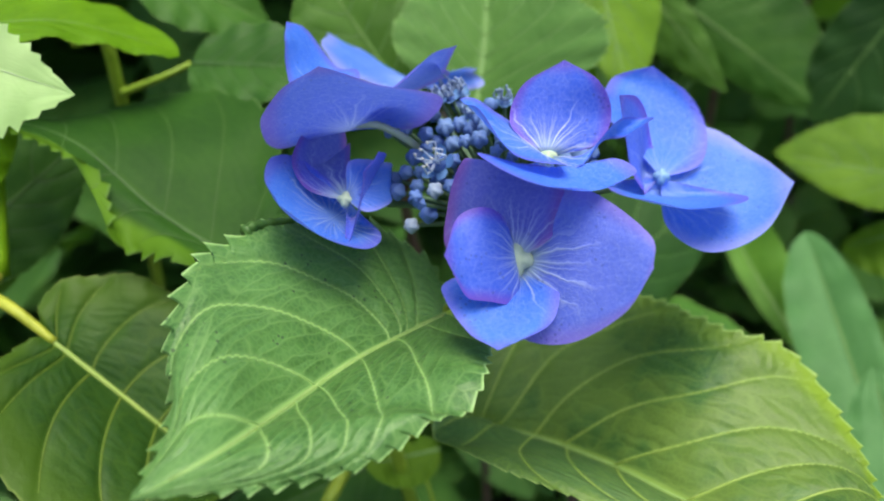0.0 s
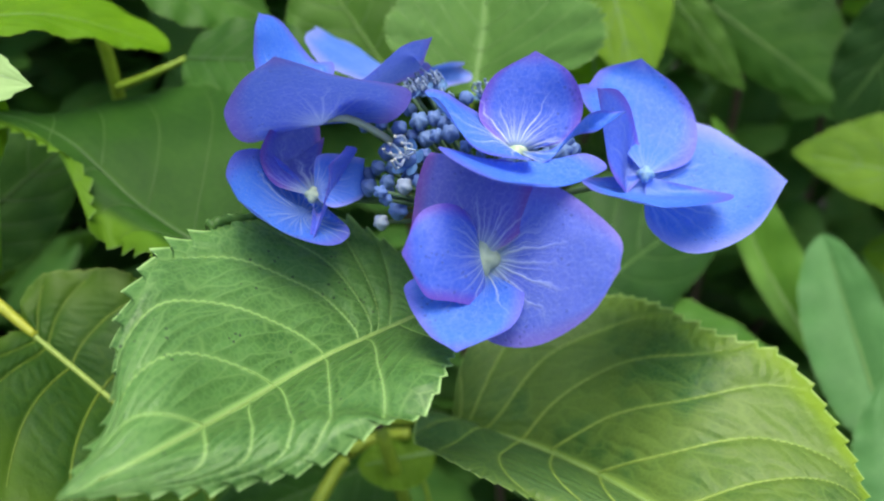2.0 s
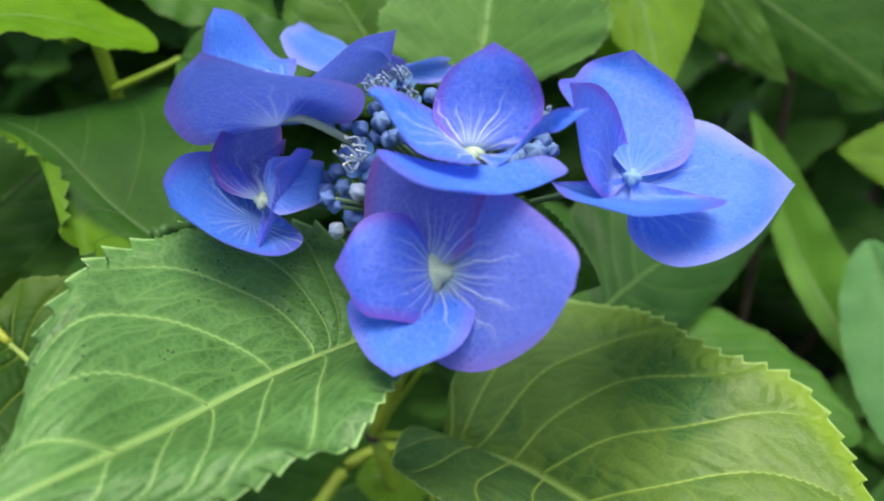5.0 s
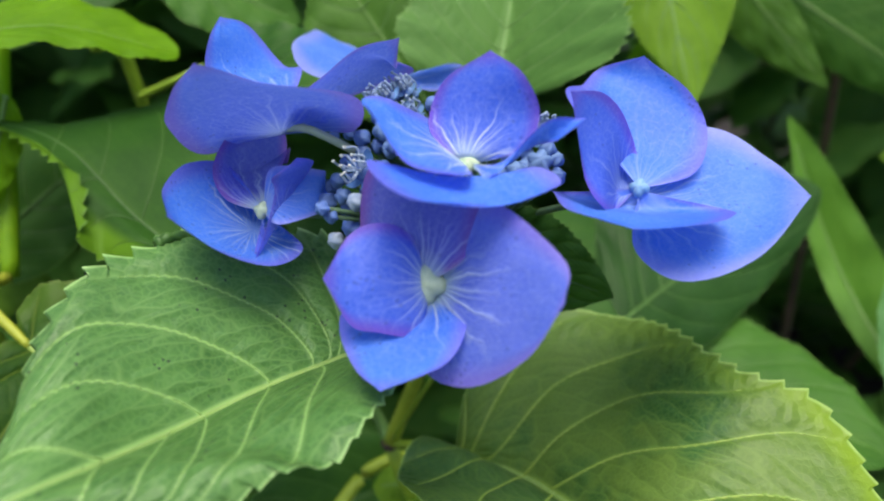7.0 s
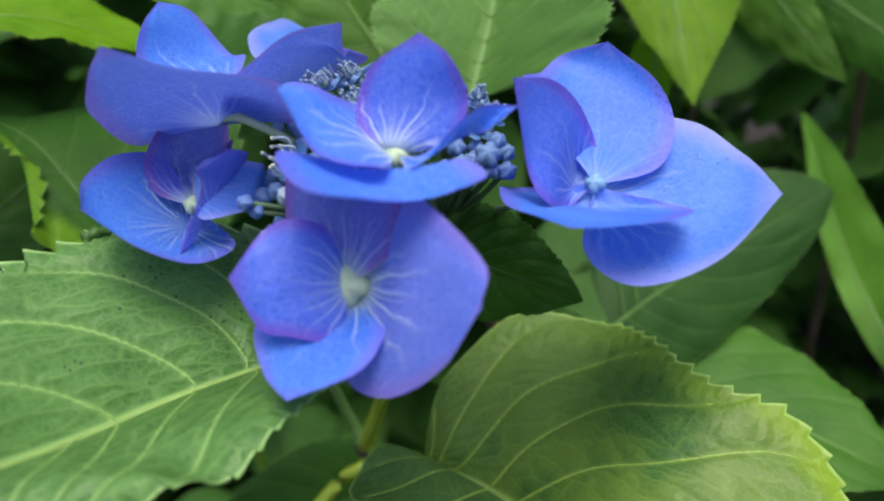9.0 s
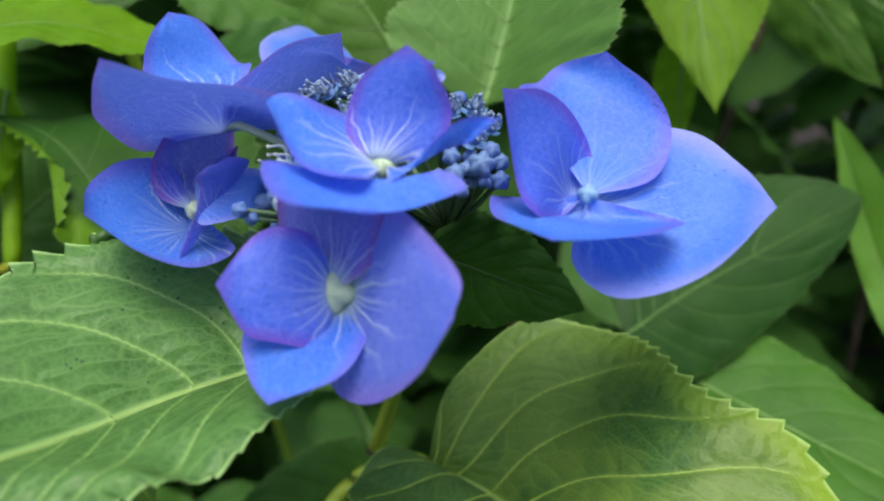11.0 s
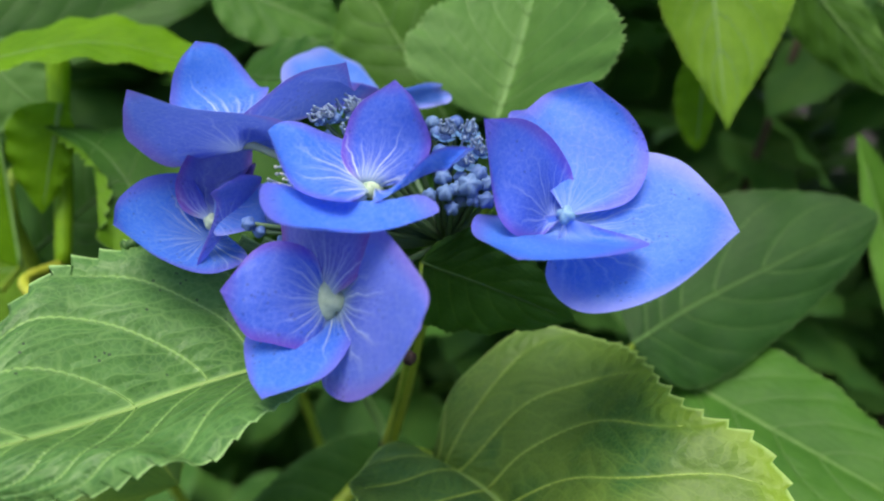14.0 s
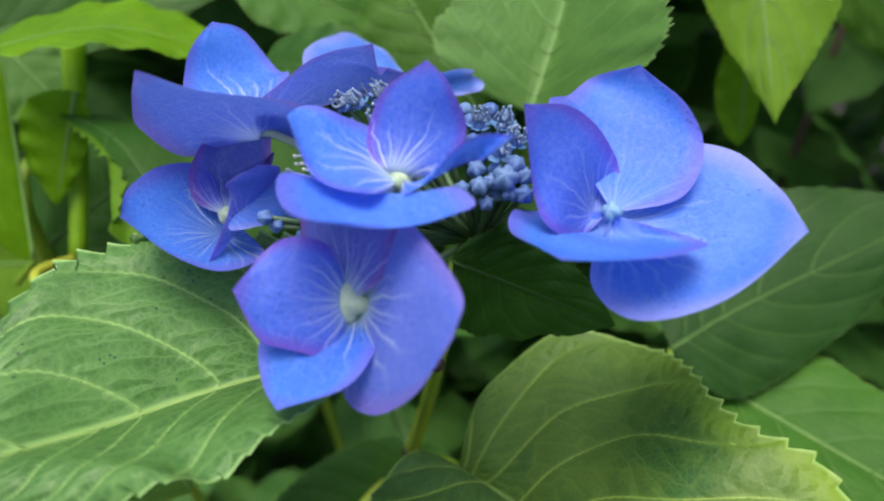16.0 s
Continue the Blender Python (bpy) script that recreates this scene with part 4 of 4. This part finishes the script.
for k, (place, r) in enumerate((
    ((0.0004, 0.1745, 0.8247), 0.0052), ((0.0038, 0.2015, 0.8339), 0.0038), ((0.0101, 0.1901, 0.8325), 0.0034), ((0.0198, 0.1998, 0.8325), 0.0034), ((0.0078, 0.2013, 0.8340), 0.0030),
    ((0.0376, 0.1913, 0.8263), 0.0042), ((0.0300, 0.2009, 0.8287), 0.0034), ((0.0354, 0.2026, 0.8282), 0.0036), ((0.0406, 0.1949, 0.8274), 0.0032), ((0.0042, 0.1921, 0.8366), 0.0030), ((0.0072, 0.1982, 0.8359), 0.0028), ((0.0012, 0.1904, 0.8365), 0.0026),
)):
    open_flower(place, r, k)

# ---- the branch that bears the flower head ----
front = thing("leafy_branch", (NODE.x, NODE.y, 0.0), "green hydrangea branch with large serrate leaves below the flower head", "branch")
part("stem", tube([(0.01, 0.30, 0.0), (0.005, 0.27, 0.3), (0.0, 0.24, 0.55), NODE], 0.0045, 0.0028, 10, 24), STALK, front)
part("node", ball(NODE, 0.0038, None, 4, 0.7, (0, 0, 1), 7, 14), NODE_DARK, front, "dark scarred node")
part("petiole", tube([(-0.0285, 0.2245, 0.7300), (-0.0259, 0.2300, 0.7062), (-0.0225, 0.2310, 0.6920), NODE], 0.0017, 0.0024, 8, 14), RIB_PALE, front, "pale green petiole")
pale_leaf = wide_leaf(front, [(0.0025, 0.1726, 0.7779), (-0.0203, 0.1458, 0.7834), (-0.0338, 0.1209, 0.7897), (-0.0413, 0.0985, 0.7996), (-0.0540, 0.0862, 0.8004)],
          [(-0.0011, 0.1913, 0.7843), (-0.0179, 0.1921, 0.7965), (-0.0337, 0.1811, 0.8048), (-0.0474, 0.1656, 0.8103), (-0.0562, 0.1472, 0.8126), (-0.0582, 0.1267, 0.8070), (-0.0535, 0.1067, 0.8000)],
          [(0.0133, 0.1514, 0.7872), (0.0112, 0.1295, 0.7950), (0.0062, 0.1151, 0.7939), (-0.0029, 0.1082, 0.7962), (-0.0174, 0.0994, 0.7925)],
          [(0.085, 0.12, 1.3), (0.114, 0.19, 1.45), (0.131, 0.323, 1.6), (0.16, 0.516, 1.55), (0.243, 0.633, 1.25), (0.39, 0.76, 1.17), (0.603, 0.482, 0.85)], [(0.06, 0.20, 1.6), (0.149, 0.528, 1.8), (0.25, 0.653, 1.4), (0.39, 0.60, 1.3), (0.465, 0.59, 1.0), (0.613, 0.512, 0.95)],
          LEAF_FRONT, MIDRIB, RIB_FRONT, 27, 0.0030, [(0.010, 0.1790, 0.7765), (0.0190, 0.1815, 0.7715)], "large pale green serrate leaf with dark specks", 0.00095, 0.24, 0.08, 0.0015, 0.0008, right_tooth=0.0018)
part("rolled_edge", tube([(-0.0367, 0.1783, 0.8063), (-0.0403, 0.1742, 0.8083), (-0.0437, 0.1700, 0.8098), (-0.0470, 0.1655, 0.8112), (-0.0490, 0.1622, 0.8112)], 0.0007, 0.0017, 8, 18, lumps=0.25), LEAF_CURL, pale_leaf, "rolled-in leaf edge")
wide_leaf(front, [(0.0106, 0.2036, 0.7081), (0.0380, 0.1869, 0.7139), (0.0578, 0.1586, 0.7287), (0.0792, 0.1322, 0.7385), (0.1118, 0.1167, 0.7515)],
          [(0.0185, 0.2218, 0.7312), (0.0418, 0.2381, 0.7431), (0.0729, 0.2252, 0.7494), (0.0919, 0.1883, 0.7623), (0.1144, 0.1775, 0.7565), (0.1211, 0.1513, 0.7482)],
          [(0.0028, 0.1973, 0.7202), (-0.0006, 0.1725, 0.7295), (0.0144, 0.1505, 0.7420), (0.0471, 0.1366, 0.7368), (0.0798, 0.1260, 0.7416)],
          [(0.02, 0.07, 1.0), (0.06, 0.30, 1.7), (0.10, 0.42, 1.05), (0.22, 0.42, 1.0), (0.31, 0.46, 0.85), (0.47, 0.46, 0.9), (0.66, 0.30, 0.9), (0.80, 0.17, 0.9)], [(0.05, 0.25, 1.3), (0.10, 0.35, 1.2), (0.22, 0.40, 1.1), (0.33, 0.45, 1.0), (0.48, 0.42, 1.0), (0.65, 0.29, 1.0), (0.80, 0.16, 1.0)],
          LEAF_YELLOWED, MIDRIB, RIB_YELLOW, 36, 0.0020, [(0.004, 0.213, 0.700), NODE], "large green serrate leaf with a yellowish edge", 0.0012, 0.34, 0.1, 0.0011, 0.001, 0.3, 0.0010)
leaf(front, (0.0231, 0.1904, 0.7965), (0.0612, 0.2081, 0.7697), (0.0458, 0.2041, 0.7963), (0.0314, 0.2001, 0.7673), (0.0372, 0.2003, 0.7844), LEAF_SHADED, 1, 22, 0.05, 7, [(0.02, 0.185, 0.775), NODE], "green leaf coloured dark for the shade of the flower head", ribs=False, thick_rib=0.0006)

leaf(front, (-0.0130, 0.2600, 0.6350), (-0.1000, 0.2150, 0.6300), (-0.0500, 0.2550, 0.6600), (-0.0560, 0.2120, 0.6050), None, LEAF_SHADED, 1, 20, 0.04, 7, [(-0.0050, 0.2580, 0.6250), (0.0020, 0.2500, 0.6000)], "low green leaf coloured dark for the shade", thick_rib=0.0006)
part("scar", ball((0.0202, 0.1800, 0.7715), 0.0022, None, 5, 1.1, (0.2, 0, 1), 7, 12, 0.3), NODE_DARK, front, "dark withered stump on the stalk")

# ---- leaves to the left of the flower head ----
lefty = thing("leafy_branch", (-0.22, 0.30, 0.0), "shaded hydrangea branch with dark and lime leaves", "branch")
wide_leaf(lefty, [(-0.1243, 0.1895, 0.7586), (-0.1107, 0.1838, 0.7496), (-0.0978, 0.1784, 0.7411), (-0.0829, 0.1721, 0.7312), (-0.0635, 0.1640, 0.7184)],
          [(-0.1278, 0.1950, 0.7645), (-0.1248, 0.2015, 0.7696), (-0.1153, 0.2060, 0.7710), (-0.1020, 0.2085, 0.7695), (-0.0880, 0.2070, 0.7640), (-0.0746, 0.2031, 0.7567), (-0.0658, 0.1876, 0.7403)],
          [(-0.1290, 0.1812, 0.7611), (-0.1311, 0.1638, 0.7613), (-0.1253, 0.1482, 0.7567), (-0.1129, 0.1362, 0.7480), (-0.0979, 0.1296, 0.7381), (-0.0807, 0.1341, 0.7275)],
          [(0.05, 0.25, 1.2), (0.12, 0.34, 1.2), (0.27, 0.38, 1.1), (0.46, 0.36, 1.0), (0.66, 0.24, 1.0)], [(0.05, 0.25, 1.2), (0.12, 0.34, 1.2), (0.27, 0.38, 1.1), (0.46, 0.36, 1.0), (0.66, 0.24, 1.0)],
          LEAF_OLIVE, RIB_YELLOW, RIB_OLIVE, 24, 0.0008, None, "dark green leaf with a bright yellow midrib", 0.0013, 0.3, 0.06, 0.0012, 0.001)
part("petiole", tube([(-0.1215, 0.1883, 0.7574), (-0.1282, 0.1911, 0.7622), (-0.1347, 0.1938, 0.7665), (-0.1470, 0.2030, 0.7670), (-0.1605, 0.2300, 0.7560)], 0.0014, 0.0023, 9, 20), RIB_GOLD, lefty, "golden yellow petiole")
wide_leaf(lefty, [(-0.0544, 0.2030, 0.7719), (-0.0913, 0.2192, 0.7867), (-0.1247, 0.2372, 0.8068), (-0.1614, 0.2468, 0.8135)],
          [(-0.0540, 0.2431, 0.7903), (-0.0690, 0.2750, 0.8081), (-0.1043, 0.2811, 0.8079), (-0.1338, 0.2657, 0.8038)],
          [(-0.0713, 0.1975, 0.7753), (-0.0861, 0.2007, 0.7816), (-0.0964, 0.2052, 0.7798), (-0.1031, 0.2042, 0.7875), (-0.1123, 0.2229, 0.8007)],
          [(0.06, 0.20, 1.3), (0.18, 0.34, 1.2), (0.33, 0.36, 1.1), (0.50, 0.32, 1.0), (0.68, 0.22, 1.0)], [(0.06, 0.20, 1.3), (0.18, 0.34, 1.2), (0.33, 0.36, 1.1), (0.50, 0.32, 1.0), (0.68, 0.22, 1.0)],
          LEAF_LIT_EDGE, RIB_DEEP, RIB_DEEP, 22, 0.0036, [(-0.0306, 0.2214, 0.7533), (-0.0246, 0.2309, 0.7144)], "green leaf darkened for half shade, its lit serrate edge painted lime", 0.0008, 0.22, 0.1, 0.0006, 0.001)
leaf(lefty, (-0.1930, 0.2427, 0.7508), (-0.1421, 0.2925, 0.7891), (-0.1843, 0.2780, 0.7971), (-0.1502, 0.2676, 0.7569), None, LEAF_SHADED, 1, 20, 0.03, 6, [(-0.2128, 0.2370, 0.7338)], "green leaf coloured dark for shade")
part("stem", tube([(-0.26, 0.36, 0.0), (-0.25, 0.34, 0.35), (-0.1903, 0.2391, 0.7530), (-0.1959, 0.2862, 0.7740)], 0.004, 0.003, 9, 20), STALK, lefty)

upper = thing("leafy_branch", (-0.24, 0.36, 0.0), "hydrangea branch with bright lime young leaves", "branch")
leaf(upper, (-0.1667, 0.2292, 0.8418), (-0.0955, 0.2770, 0.8260), (-0.1235, 0.2795, 0.8439), (-0.1146, 0.2513, 0.8356), (-0.1309, 0.2577, 0.8420), LEAF_LIME, 1, 22, 0.05, 7, None, "bright lime leaf seen edge on", curl=0.2, ribs=False, thick_rib=0.0004, a=0.4, b=0.42)
leaf(upper, (-0.1148, 0.1471, 0.8669), (-0.0810, 0.1589, 0.8484), (-0.0929, 0.1602, 0.8627), (-0.0920, 0.1440, 0.8448), None, LEAF_SUNLIT, 1, 15, 0.14, 7, None, ribs=False, thick_rib=0.0002, label="pale leaf tip close to the viewer, strong light put into its colour", b=1.1, puff=0.0, wave=0.0004)
leaf(upper, (-0.0991, 0.3010, 0.8148), (-0.0325, 0.2841, 0.8179), (-0.0762, 0.3110, 0.8290), (-0.0735, 0.2729, 0.8057), None, LEAF_SHADED, 1, 20, 0.05, 7, [(-0.1121, 0.2952, 0.8100), (-0.1291, 0.2975, 0.8033)], "green leaf on a yellow petiole")
part("stem", tube([(-0.20, 0.44, 0.0), (-0.19, 0.42, 0.4), (-0.1311, 0.3015, 0.8007), (-0.1436, 0.2972, 0.8243)], 0.0035, 0.0022, 9, 20), STALK, upper)
part("stem", tube([(-0.1605, 0.2312, 0.7551), (-0.1620, 0.2487, 0.7877), (-0.1626, 0.2587, 0.8130), (-0.1607, 0.2679, 0.8377)], 0.0034, 0.0048, 9, 16), STALK_LIME, upper)
leaf(upper, (-0.2454, 0.2753, 0.8251), (-0.1564, 0.3828, 0.8431), (-0.2168, 0.3326, 0.8626), (-0.1891, 0.3251, 0.8211), None, LEAF_SHADED, 1, 20, 0.04, 7, None, "green leaf behind the lime leaf", b=0.6)
leaf(upper, (-0.1500, 0.2500, 0.8200), (-0.1640, 0.2340, 0.7780), (-0.1720, 0.2353, 0.7969), (-0.1511, 0.2440, 0.7950), None, LEAF_LIME, 0, 10, 0.03, 5, None, "small curled lime leaf", ribs=False)
leaf(upper, (-0.1649, 0.2163, 0.7633), (-0.1793, 0.2511, 0.8466), (-0.1801, 0.2137, 0.7953), (-0.1736, 0.2320, 0.7944), None, LEAF_LIME, 0, 14, 0.03, 5, None, "upright lime leaf", ribs=False, b=0.7)
leaf(upper, (-0.2721, 0.2600, 0.7239), (-0.1786, 0.2700, 0.7304), (-0.2182, 0.2750, 0.7512), (-0.2305, 0.2450, 0.7047), None, LEAF_YELLOW, 0, 16, 0.03, 6, None, "yellow-green leaf low beside the stems", ribs=False)
leaf(upper, (-0.2126, 0.2720, 0.8378), (-0.1853, 0.2770, 0.7974), (-0.1933, 0.2934, 0.8295), (-0.2036, 0.2573, 0.8056), None, LEAF_PALE, 0, 16, 0.04, 6, None, "blue-green leaf behind the stem")

# ---- leaves behind the flower head ----
back = thing("leafy_branch", (0.03, 0.42, 0.0), "hydrangea branch with broad pale leaves behind the flower head", "branch")
leaf(back, (0.0181, 0.2889, 0.8002), (0.0253, 0.3497, 0.8495), (-0.0136, 0.2854, 0.8235), (0.0619, 0.2691, 0.8250), (0.0227, 0.3128, 0.8221), LEAF_PALE, 1, 26, 0.05, 7, [(0.0094, 0.3075, 0.7697), (-0.0063, 0.3272, 0.7266)], "broad pale green serrate leaf", a=0.4, b=0.95)
leaf(back, (-0.0088, 0.3091, 0.7931), (-0.0491, 0.3301, 0.8481), (-0.0588, 0.3116, 0.8171), (-0.0012, 0.3308, 0.8342), None, LEAF_MOSS, 1, 22, 0.05, 7, None, "yellow-green leaf", a=0.5, b=0.6)
leaf(back, (-0.1353, 0.3490, 0.8478), (-0.0786, 0.3663, 0.8162), (-0.0995, 0.3723, 0.8494), (-0.1060, 0.3392, 0.8184), None, LEAF_MID, 0, 16, 0.04, 6, None, "green leaf")
part("stem", tube([(0.06, 0.50, 0.0), (0.05, 0.48, 0.4), (-0.0116, 0.3426, 0.7147), (0.0033, 0.3229, 0.7575)], 0.004, 0.0022, 9, 20), CANE, back)

righty = thing("leafy_branch", (0.22, 0.55, 0.0), "hydrangea branch with yellow-green drooping leaves", "branch")
leaf(righty, (0.0841, 0.4421, 0.8589), (0.1019, 0.3466, 0.7758), (0.0682, 0.4058, 0.8175), (0.1244, 0.4025, 0.8089), None, LEAF_YELLOW, 1, 24, 0.04, 7, None, "yellow-green drooping leaf with a long tip", b=1.25)
leaf(righty, (0.0902, 0.4309, 0.7906), (0.0894, 0.3957, 0.7470), (0.0768, 0.4131, 0.7655), (0.0975, 0.4131, 0.7656), None, LEAF_LIME, 0, 14, 0.03, 5, None, "lime leaf in shade", b=0.7)
leaf(righty, (0.1261, 0.4774, 0.8229), (0.1892, 0.4461, 0.7540), (0.1383, 0.4665, 0.7796), (0.1706, 0.4620, 0.7918), None, LEAF_MOSS, 1, 20, 0.04, 6, None, "green drooping leaf", b=1.0)
leaf(righty, (0.1770, 0.5060, 0.7936), (0.2580, 0.4547, 0.7421), (0.2030, 0.4850, 0.7515), (0.2538, 0.4825, 0.7899), None, LEAF_MID, 1, 18, 0.04, 6, None, "green leaf high in the shrub", b=0.8, ribs=False)
leaf(righty, (0.2957, 0.4528, 0.8232), (0.2523, 0.4545, 0.7325), (0.2530, 0.4704, 0.7856), (0.3001, 0.4321, 0.7536), None, LEAF_HALF_SHADE, 1, 18, 0.04, 6, None, "green leaf", b=0.7)
leaf(righty, (0.2928, 0.3619, 0.7289), (0.2027, 0.3977, 0.7343), (0.2495, 0.4034, 0.7549), (0.2443, 0.3645, 0.7156), None, LEAF_YELLOW, 1, 20, 0.04, 6, None, "yellow-green leaf", b=0.9)
leaf(righty, (0.2918, 0.3742, 0.6975), (0.2546, 0.3879, 0.6743), (0.2727, 0.3861, 0.6931), (0.2672, 0.3626, 0.6695), None, LEAF_YELLOW, 0, 16, 0.03, 6, None, "yellow-green leaf in shade", b=0.7)
part("stem", tube([(0.30, 0.75, 0.0), (0.28, 0.70, 0.45), (0.25, 0.62, 0.72), (0.20, 0.56, 0.84)], 0.005, 0.0025, 9, 20), CANE, righty)

low = thing("leafy_branch", (0.2, 0.42, 0.0), "hydrangea branch with broad green leaves in half shade", "branch")
leaf(low, (0.2097, 0.3221, 0.6451), (0.1652, 0.4299, 0.7450), (0.1752, 0.3921, 0.6908), (0.1938, 0.3963, 0.7105), (0.1883, 0.3827, 0.6813), LEAF_FRESH, 1, 22, 0.02, 7, None, "long light green leaf", a=0.45, b=0.8, ribs=False, puff=0.0)
leaf(low, (0.2034, 0.2380, 0.6575), (0.2056, 0.3468, 0.7091), (0.1837, 0.3004, 0.6785), (0.2169, 0.2887, 0.6936), None, LEAF_MINT, 1, 20, 0.03, 7, None, "pale blue-green leaf", b=0.6, ribs=False, puff=0.0, thick_rib=0.0007)
leaf(low, (0.1871, 0.1847, 0.6599), (0.1943, 0.2483, 0.6951), (0.1769, 0.2295, 0.6764), (0.2023, 0.2182, 0.6870), None, LEAF_MINT, 1, 18, 0.04, 6, None, "pale blue-green leaf with a lime tip", b=0.8, ribs=False, puff=0.0, thick_rib=0.0007)
leaf(low, (0.0709, 0.2821, 0.7080), (0.1681, 0.3674, 0.7304), (0.1333, 0.3676, 0.7400), (0.1210, 0.3062, 0.6925), (0.0993, 0.3113, 0.7147), LEAF_HALF_SHADE, 1, 22, 0.03, 7, [(0.0640, 0.2750, 0.6842)], "broad smooth green leaf darkened for shade", a=0.5, b=0.7, rib=RIB_SIDE, thick_rib=0.0009)
leaf(low, (0.0721, 0.3034, 0.6864), (0.1777, 0.2545, 0.6665), (0.1322, 0.3133, 0.6875), (0.1025, 0.2524, 0.6744), None, LEAF_MID, 1, 22, 0.03, 7, None, "broad green leaf", a=0.5, b=0.7)
leaf(low, (0.0031, 0.2400, 0.6560), (-0.0300, 0.2310, 0.6560), (-0.0090, 0.2440, 0.6620), (-0.0100, 0.2215, 0.6520), None, LEAF_YELLOW, 0, 14, 0.03, 6, None, "olive leaf low in the shade", b=0.6, curl=-0.15)
part("petiole", tube([(-0.0079, 0.2432, 0.6640), (-0.0243, 0.2437, 0.6599), (-0.0352, 0.2332, 0.6591), (-0.0446, 0.2109, 0.6551)], 0.0026, 0.0030, 9, 16), STALK_GOLD, low)
part("stem", tube([(0.14, 0.40, 0.0), (0.13, 0.37, 0.3), (0.0634, 0.2838, 0.6641), (0.0698, 0.2872, 0.6984)], 0.004, 0.0025, 9, 20), CANE, low)

# ---- the shrub behind ----
shrub = thing("hydrangea_shrub", (0.2, 0.8, 0.0), "dense green hydrangea shrub with broad leaves, dark inside", "shrub")
for k, (x, y) in enumerate(((-0.5, 0.9), (-0.2, 0.8), (0.1, 0.75), (0.45, 0.85), (0.75, 0.9), (-0.1, 1.15), (0.35, 1.2))):
    part("stem", tube([(0.2 + 0.4 * (x - 0.2), 0.85 + 0.4 * (y - 0.85), 0.0), (x, y, 0.35), (x + 0.06 * (-1) ** k, y - 0.08, 0.75)], 0.007, 0.003, 8, 14, lumps=0.06), CANE, shrub)
rnd = random.Random(7)
blades = []
for k in range(4600):
    x, y, z = rnd.uniform(-1.0, 1.3), rnd.uniform(0.36, 1.3), rnd.uniform(0.05, 1.0)
    top = 0.60 + 0.42 * (y - 0.36) if k % 2 else 0.45 + 1.0 * max(0, y - 0.55)
    z *= top
    if k > 1850:
        # foliage added above, out of view, to shade the inside of the shrub
        x, y = rnd.uniform(-0.9, 1.1), rnd.uniform(0.5, 1.0)
        z = 0.93 - 0.15 * y + rnd.uniform(0.0, 0.22)
    if k > 2300:
        x, y, z = rnd.uniform(-1.1, 1.5), rnd.uniform(0.85, 1.35), rnd.uniform(0.05, 0.95)
    if k > 2900:
        x, y, z = rnd.uniform(-1.6, 2.0), rnd.uniform(1.3, 2.0), rnd.uniform(0.05, 1.0)
    if k > 3700:
        x, y, z = rnd.uniform(-0.9, 0.0), rnd.uniform(0.7, 1.3), rnd.uniform(0.1, 0.85)
    base = Vector((x, y, z))
    d = Vector((rnd.uniform(-1, 1), rnd.uniform(-1, 0.2), rnd.uniform(-0.8, 0.5))).normalized()
    e = d.cross(Vector((rnd.uniform(-0.4, 0.4), rnd.uniform(-0.4, 0.4), 1))).normalized()
    size = rnd.uniform(0.08, 0.13) if k <= 2300 else rnd.uniform(0.13, 0.18)
    if y < 0.49 and -0.25 < x < 0.25 and z > 0.4:
        continue
    # a round outline of the whole shrub
    if ((x - 0.15) / 1.55) ** 2 + ((y - 0.95) / 0.95) ** 2 > 1 + 0.15 * math.sin(7 * x + 5 * y):
        continue
    s = Blade(base, base + d * size, base + d * size * 0.4 - e * size * 0.33, base + d * size * 0.4 + e * size * 0.33, None, 0.55, 0.9, 0.15, False, False, 0.2, rnd.uniform(0.0, 0.08))
    blades.append(((base - Vector((0.05, 0.25, 0.75))).length, k, s))
blades.sort(key=lambda b: b[0])
verts, faces, uvs = [], [], []
for rank, (away, k, s) in enumerate(blades):
    data = blade_mesh(s, 16, 3, 0, 0, Relief(s, 6, 0, 0.003, 3.0, k), k)
    if rank < 280:
        mesh_part("leaf", data, LEAF_INNER, shrub)
        continue
    off = len(verts)
    verts += [tuple(v.co) for v in data.vertices]
    faces += [tuple(i + off for i in p.vertices) for p in data.polygons]
    uvs += [tuple(l.uv) for l in data.uv_layers[0].data]
    bpy.data.meshes.remove(data)
data = bpy.data.meshes.new("shrub_foliage")
data.from_pydata(verts, [], faces)
data.uv_layers.new(name="UVMap").data.foreach_set("uv", np.array(uvs, dtype=np.float32).ravel())
data.polygons.foreach_set("use_smooth", [True] * len(data.polygons))
tagged(mesh_part("shrub_foliage", data, LEAF_INNER, shrub), "dense green hydrangea leaves deep inside the shrub", kind="stuff")
